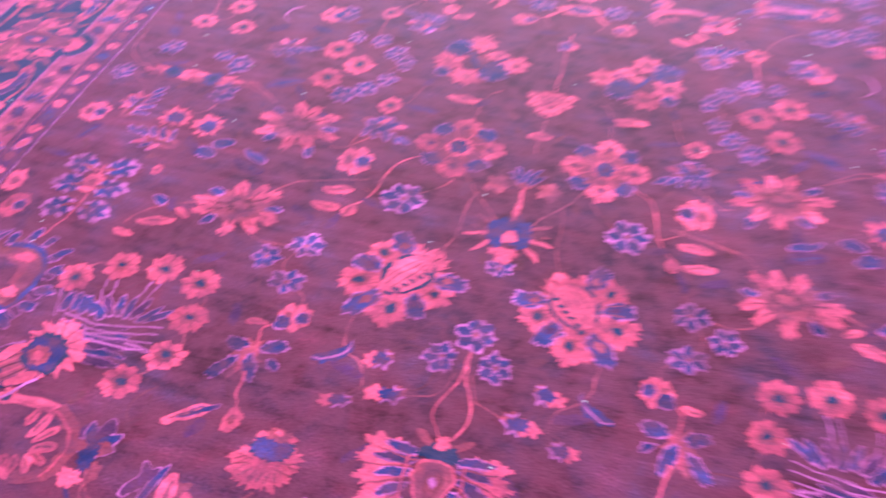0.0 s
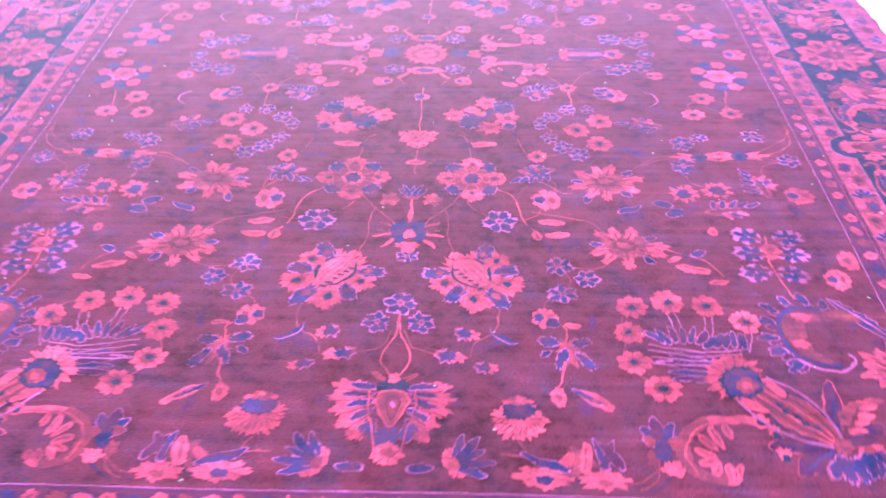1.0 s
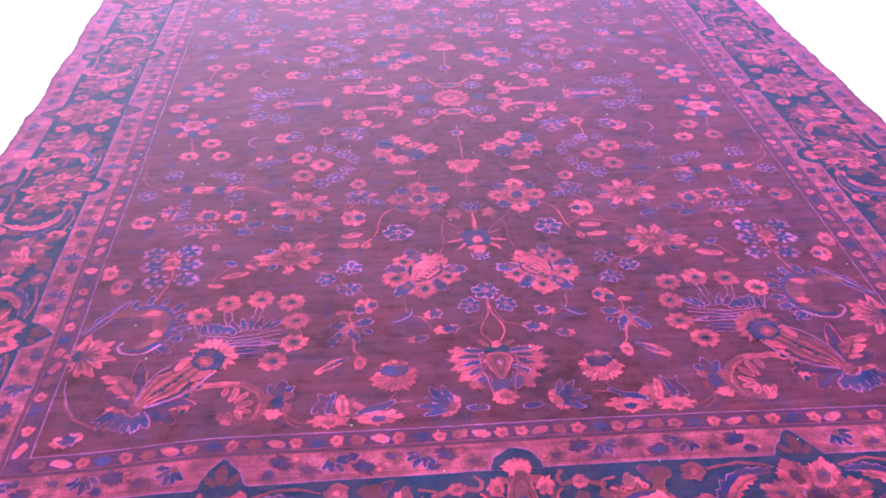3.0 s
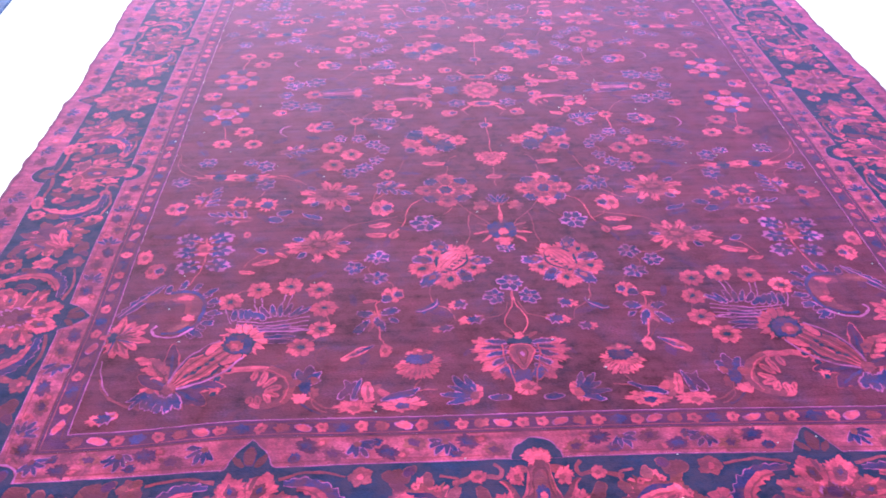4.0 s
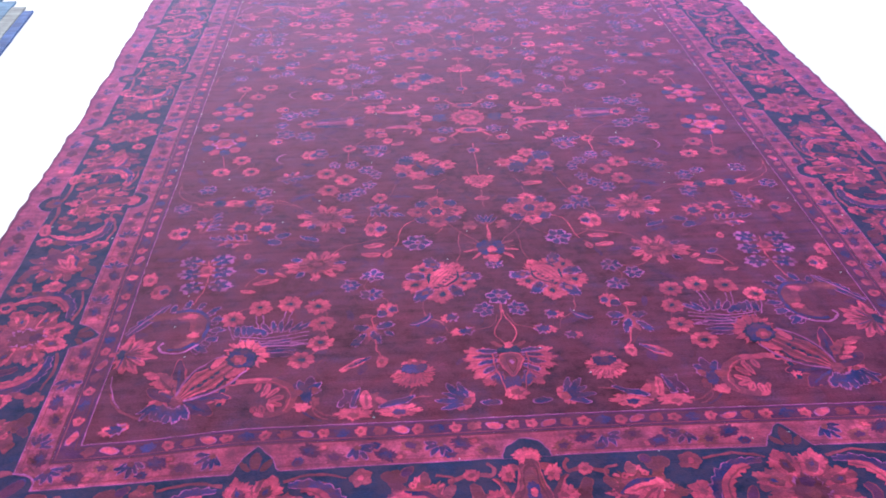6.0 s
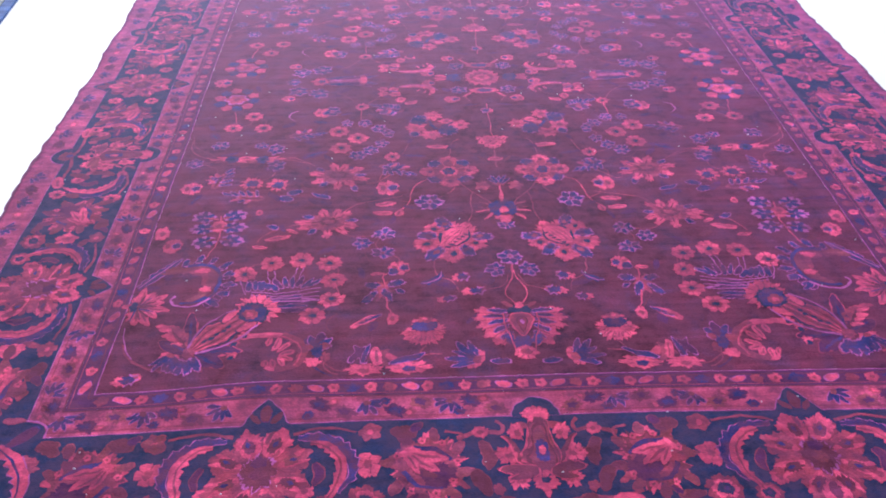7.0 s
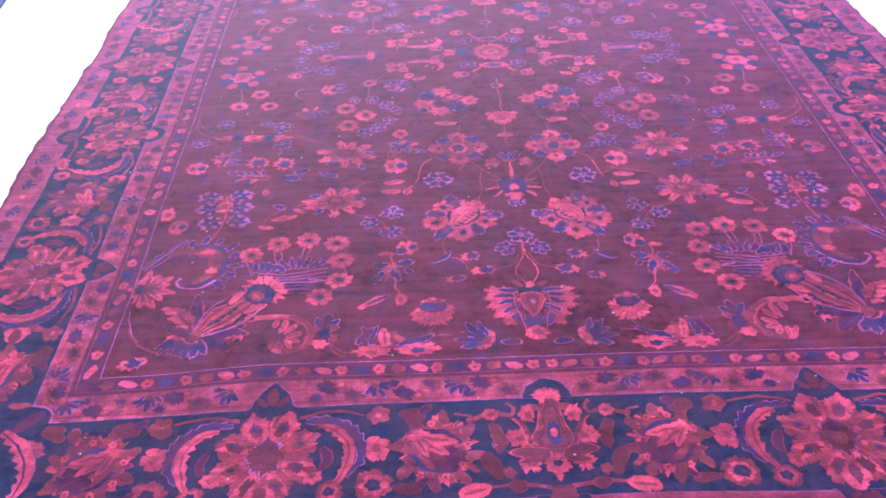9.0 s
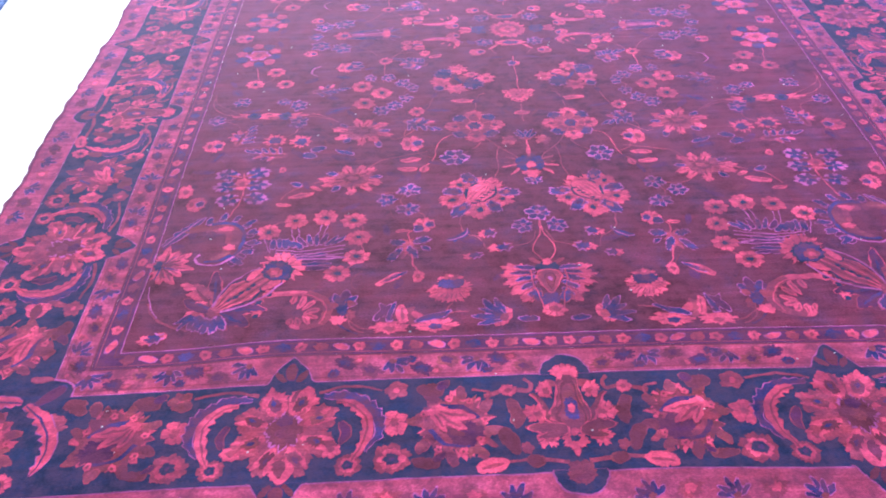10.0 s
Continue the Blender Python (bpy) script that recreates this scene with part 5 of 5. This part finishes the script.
def stripe_fan(u, v, turn, size, fill="indigo"):
    d = Weave("stripe_fan_motif", u, v, turn)
    for i, a in enumerate((22, 56, 90, 124, 158)):
        d.petal(0, -size * 0.5, a, size * (1.25 if i == 2 else 1.1), size * 0.44, fill, 1 + i % 2, "lilac")
    d.disc(0, -size * 0.45, size * 0.25, size * 0.22, "brick", 4, 5, 0.3)
    d.place()


def stripe_oval(u, v, turn, w, h, fill):
    d = Weave("stripe_oval_motif", u, v, turn)
    d.disc(0, 0, w * 1.05, h * 1.0, fill, 1, 6, 0.25, 0, 0.14)
    d.disc(w * 0.1, 0, w * 0.55, h * 0.5, {"haze": "indigo", "rose": "pink", "pink": "rose", "brick": "haze"}.get(fill, "haze"), 2, 5, 0.3, 0, 0.14, joined=True)
    d.place()


def clear_of(s, stops, gap):
    return all(abs(s - k) > gap for k in stops)


NEAR_STOPS, SIDE_STOPS = (0.0, 0.592), (0.0, 0.560, 1.276)
pick = random.Random(4)
for k, s in enumerate(run_spots(1.06, 0.054)):
    if clear_of(s, NEAR_STOPS, 0.066):
        v = -(GUARD_V + MAIN_V) / 2
        if k % 3 == 0:
            stripe_fan(s, v, pick.choice((-150, 150, 180)), 0.035)
        else:
            stripe_oval(s, v + 0.012 * (-1) ** k, 20, 0.025, 0.019, ("brick", "brick", "haze")[k % 3])
            stripe_oval(s + 0.027, v - 0.018 * (-1) ** k, -10, 0.014, 0.012, ("pink", "rose", "indigo")[k % 3])
for k, s in enumerate(run_spots(1.72, 0.056)):
    if clear_of(s, SIDE_STOPS, 0.066):
        u = (GUARD_U + MAIN_U) / 2
        if k % 3 == 1:
            stripe_fan(u, -s, pick.choice((0, 30, 180)), 0.033)
        else:
            stripe_oval(u + 0.008 * (-1) ** k, -s, 80, 0.024, 0.017, ("brick", "rose", "haze")[k % 3])
            stripe_oval(u - 0.014 * (-1) ** k, -s - 0.027, 60, 0.013, 0.011, ("pink", "indigo", "rose")[k % 3])
for k, s in enumerate(run_spots(1.40, 0.078)):
    if clear_of(s, NEAR_STOPS, 0.07):
        v = -(OUTER_V + EDGE_V) / 2
        (stripe_fan if k % 2 else stripe_oval)(s, v, 20, *((0.036,) if k % 2 else (0.028, 0.022, "rose")))
for k, s in enumerate(run_spots(2.05, 0.072)):
    if clear_of(s, SIDE_STOPS, 0.07):
        u = (OUTER_U + EDGE_U) / 2
        if k % 2:
            stripe_fan(u, -s, 100, 0.036)
        else:
            stripe_oval(u, -s, 80, 0.028, 0.020, ("rose", "maroon")[k // 2 % 2])


def guard_bead(u, v, turn, k):
    """One of the little flowers, drops and leaves in the narrow stripe."""
    d = Weave("bead_motif", u, v, turn)
    kind = k % 5
    if kind in (0, 3):
        d.disc(0, 0, 0.015, 0.015, "pink", 1, 5, 0.2, jag=0.1)
        d.disc(0, 0, 0.005, 0.005, "rose", 2)
    elif kind == 1:
        d.petal(-0.022, -0.006, 20, 0.042, 0.018, "pink", 1, "lilac")
    elif kind == 2:
        d.disc(0, 0, 0.017, 0.014, "rose", 1, 5, 0.2, jag=0.1)
    else:
        d.disc(0, 0, 0.018, 0.014, "indigo", 1, 4, 0.2, jag=0.1)
    d.place()


for k, s in enumerate(run_spots(FIELD_U, 0.042)):
    guard_bead(s, -(FIELD_V + GUARD_V) / 2 - 0.001, 0, k)
for k, s in enumerate(run_spots(FIELD_V, 0.046)):
    guard_bead((FIELD_U + GUARD_U) / 2 + 0.002, -s, 90, k + 2)


def build_lint():
    """Pale bits of fluff caught in the pile."""
    rng = random.Random(11)
    verts, faces = [], []
    for _ in range(140):
        u, v = rng.uniform(-1.35, 1.35), rng.uniform(-2.0, 1.6)
        p = laid(u, v, 0.007)
        a, r = rng.random() * 6.28, rng.uniform(0.0009, 0.0022)
        k = len(verts)
        for i in range(5):
            b = a + 6.28 * i / 5
            verts.append(p + Vector((math.cos(b) * r * 1.5, math.sin(b) * r, 0)))
        verts.append(p + Vector((0, 0, r)))
        faces += [((k + i, k + (i + 1) % 5, k + 5), "lint") for i in range(5)]
    ob = mesh_object("lint", verts, faces, WOOL, None, "", "stuff")
    tagged(ob, "pale bits of lint lying on the rug", "lint")


build_lint()


# ---- the second rug, blue and cream, on the floor further off ----
def build_blue_rug():
    """Flat rug; its bands are thick woven strips that follow the edge."""
    thing = tagged(new("blue_rug"), "faded blue rug with cream and cobalt striped edges on white floor", "rug")
    thing.matrix_world = pose(-2.262, 1.645, 0, 0, 0, 7.0)
    length, width = 2.4, 1.7

    def band(name, x0, x1, y0, y1, colour, top, label=""):
        rng = random.Random(round(x0 * 1000) + 7)
        n = 60
        verts, faces = [], []
        for i in range(n + 1):
            f = y0 + (y1 - 1.5 * x1 - y0) * i / n
            w = 0.003 * noise.noise((f * 9, x0, 2.0))
            z = top + 0.0015 * noise.noise((f * 7, x1, 4.0))
            verts += [(x0 + w, f, 0.001), (x0 + w, f, z - 0.002), (x0 + w + 0.004, f, z), (x1 + w - 0.004, f, z), (x1 + w, f, z - 0.002), (x1 + w, f, 0.001)]
        for i in range(n):
            for j in range(5):
                a = i * 6 + j
                faces.append(((a, a + 6, a + 7, a + 1), colour))
        faces += [((0, 1, 2, 3, 4, 5), colour), (tuple(range(n * 6 + 5, n * 6 - 1, -1)), colour)]
        return mesh_object(name, verts, faces, WOOL, thing, label)

    band("edge_strip", -0.055, 0.0, -length, 0, "cobalt", 0.011, "cobalt blue edge strip")
    band("cream_strip", -0.135, -0.057, -length, 0, "cream", 0.012, "cream strip")
    band("light_strip", -0.225, -0.137, -length, 0, "sky", 0.012, "faded light blue strip")
    band("slate_line", -0.240, -0.227, -length, 0, "slate", 0.012)
    band("inner_strip", -0.320, -0.285, -length, 0, "sky", 0.0128, "faded light blue strip")
    band("rug_field", -width, -0.242, -length, 0, "slate", 0.012, "slate blue field")
    for k in range(8):
        d = 0.36 + 0.05 * (k % 2)
        c = -0.10 - 0.28 * k
        verts, faces = [], []
        for r, z, col in ((0.085, 0.0150, "sky"), (0.060, 0.0158, "slate"), (0.032, 0.0166, "cream")):
            b = len(verts)
            verts.append((-d, c, z))
            verts += [(-d + r * math.cos(i * 0.3927) * (1 - 0.2 * (i % 2)), c + r * math.sin(i * 0.3927) * (1 - 0.2 * (i % 2)), z) for i in range(16)]
            faces += [((b, b + 1 + i, b + 1 + (i + 1) % 16), col) for i in range(16)]
        mesh_object("flower_motif", verts, faces, WOOL, thing)


build_blue_rug()
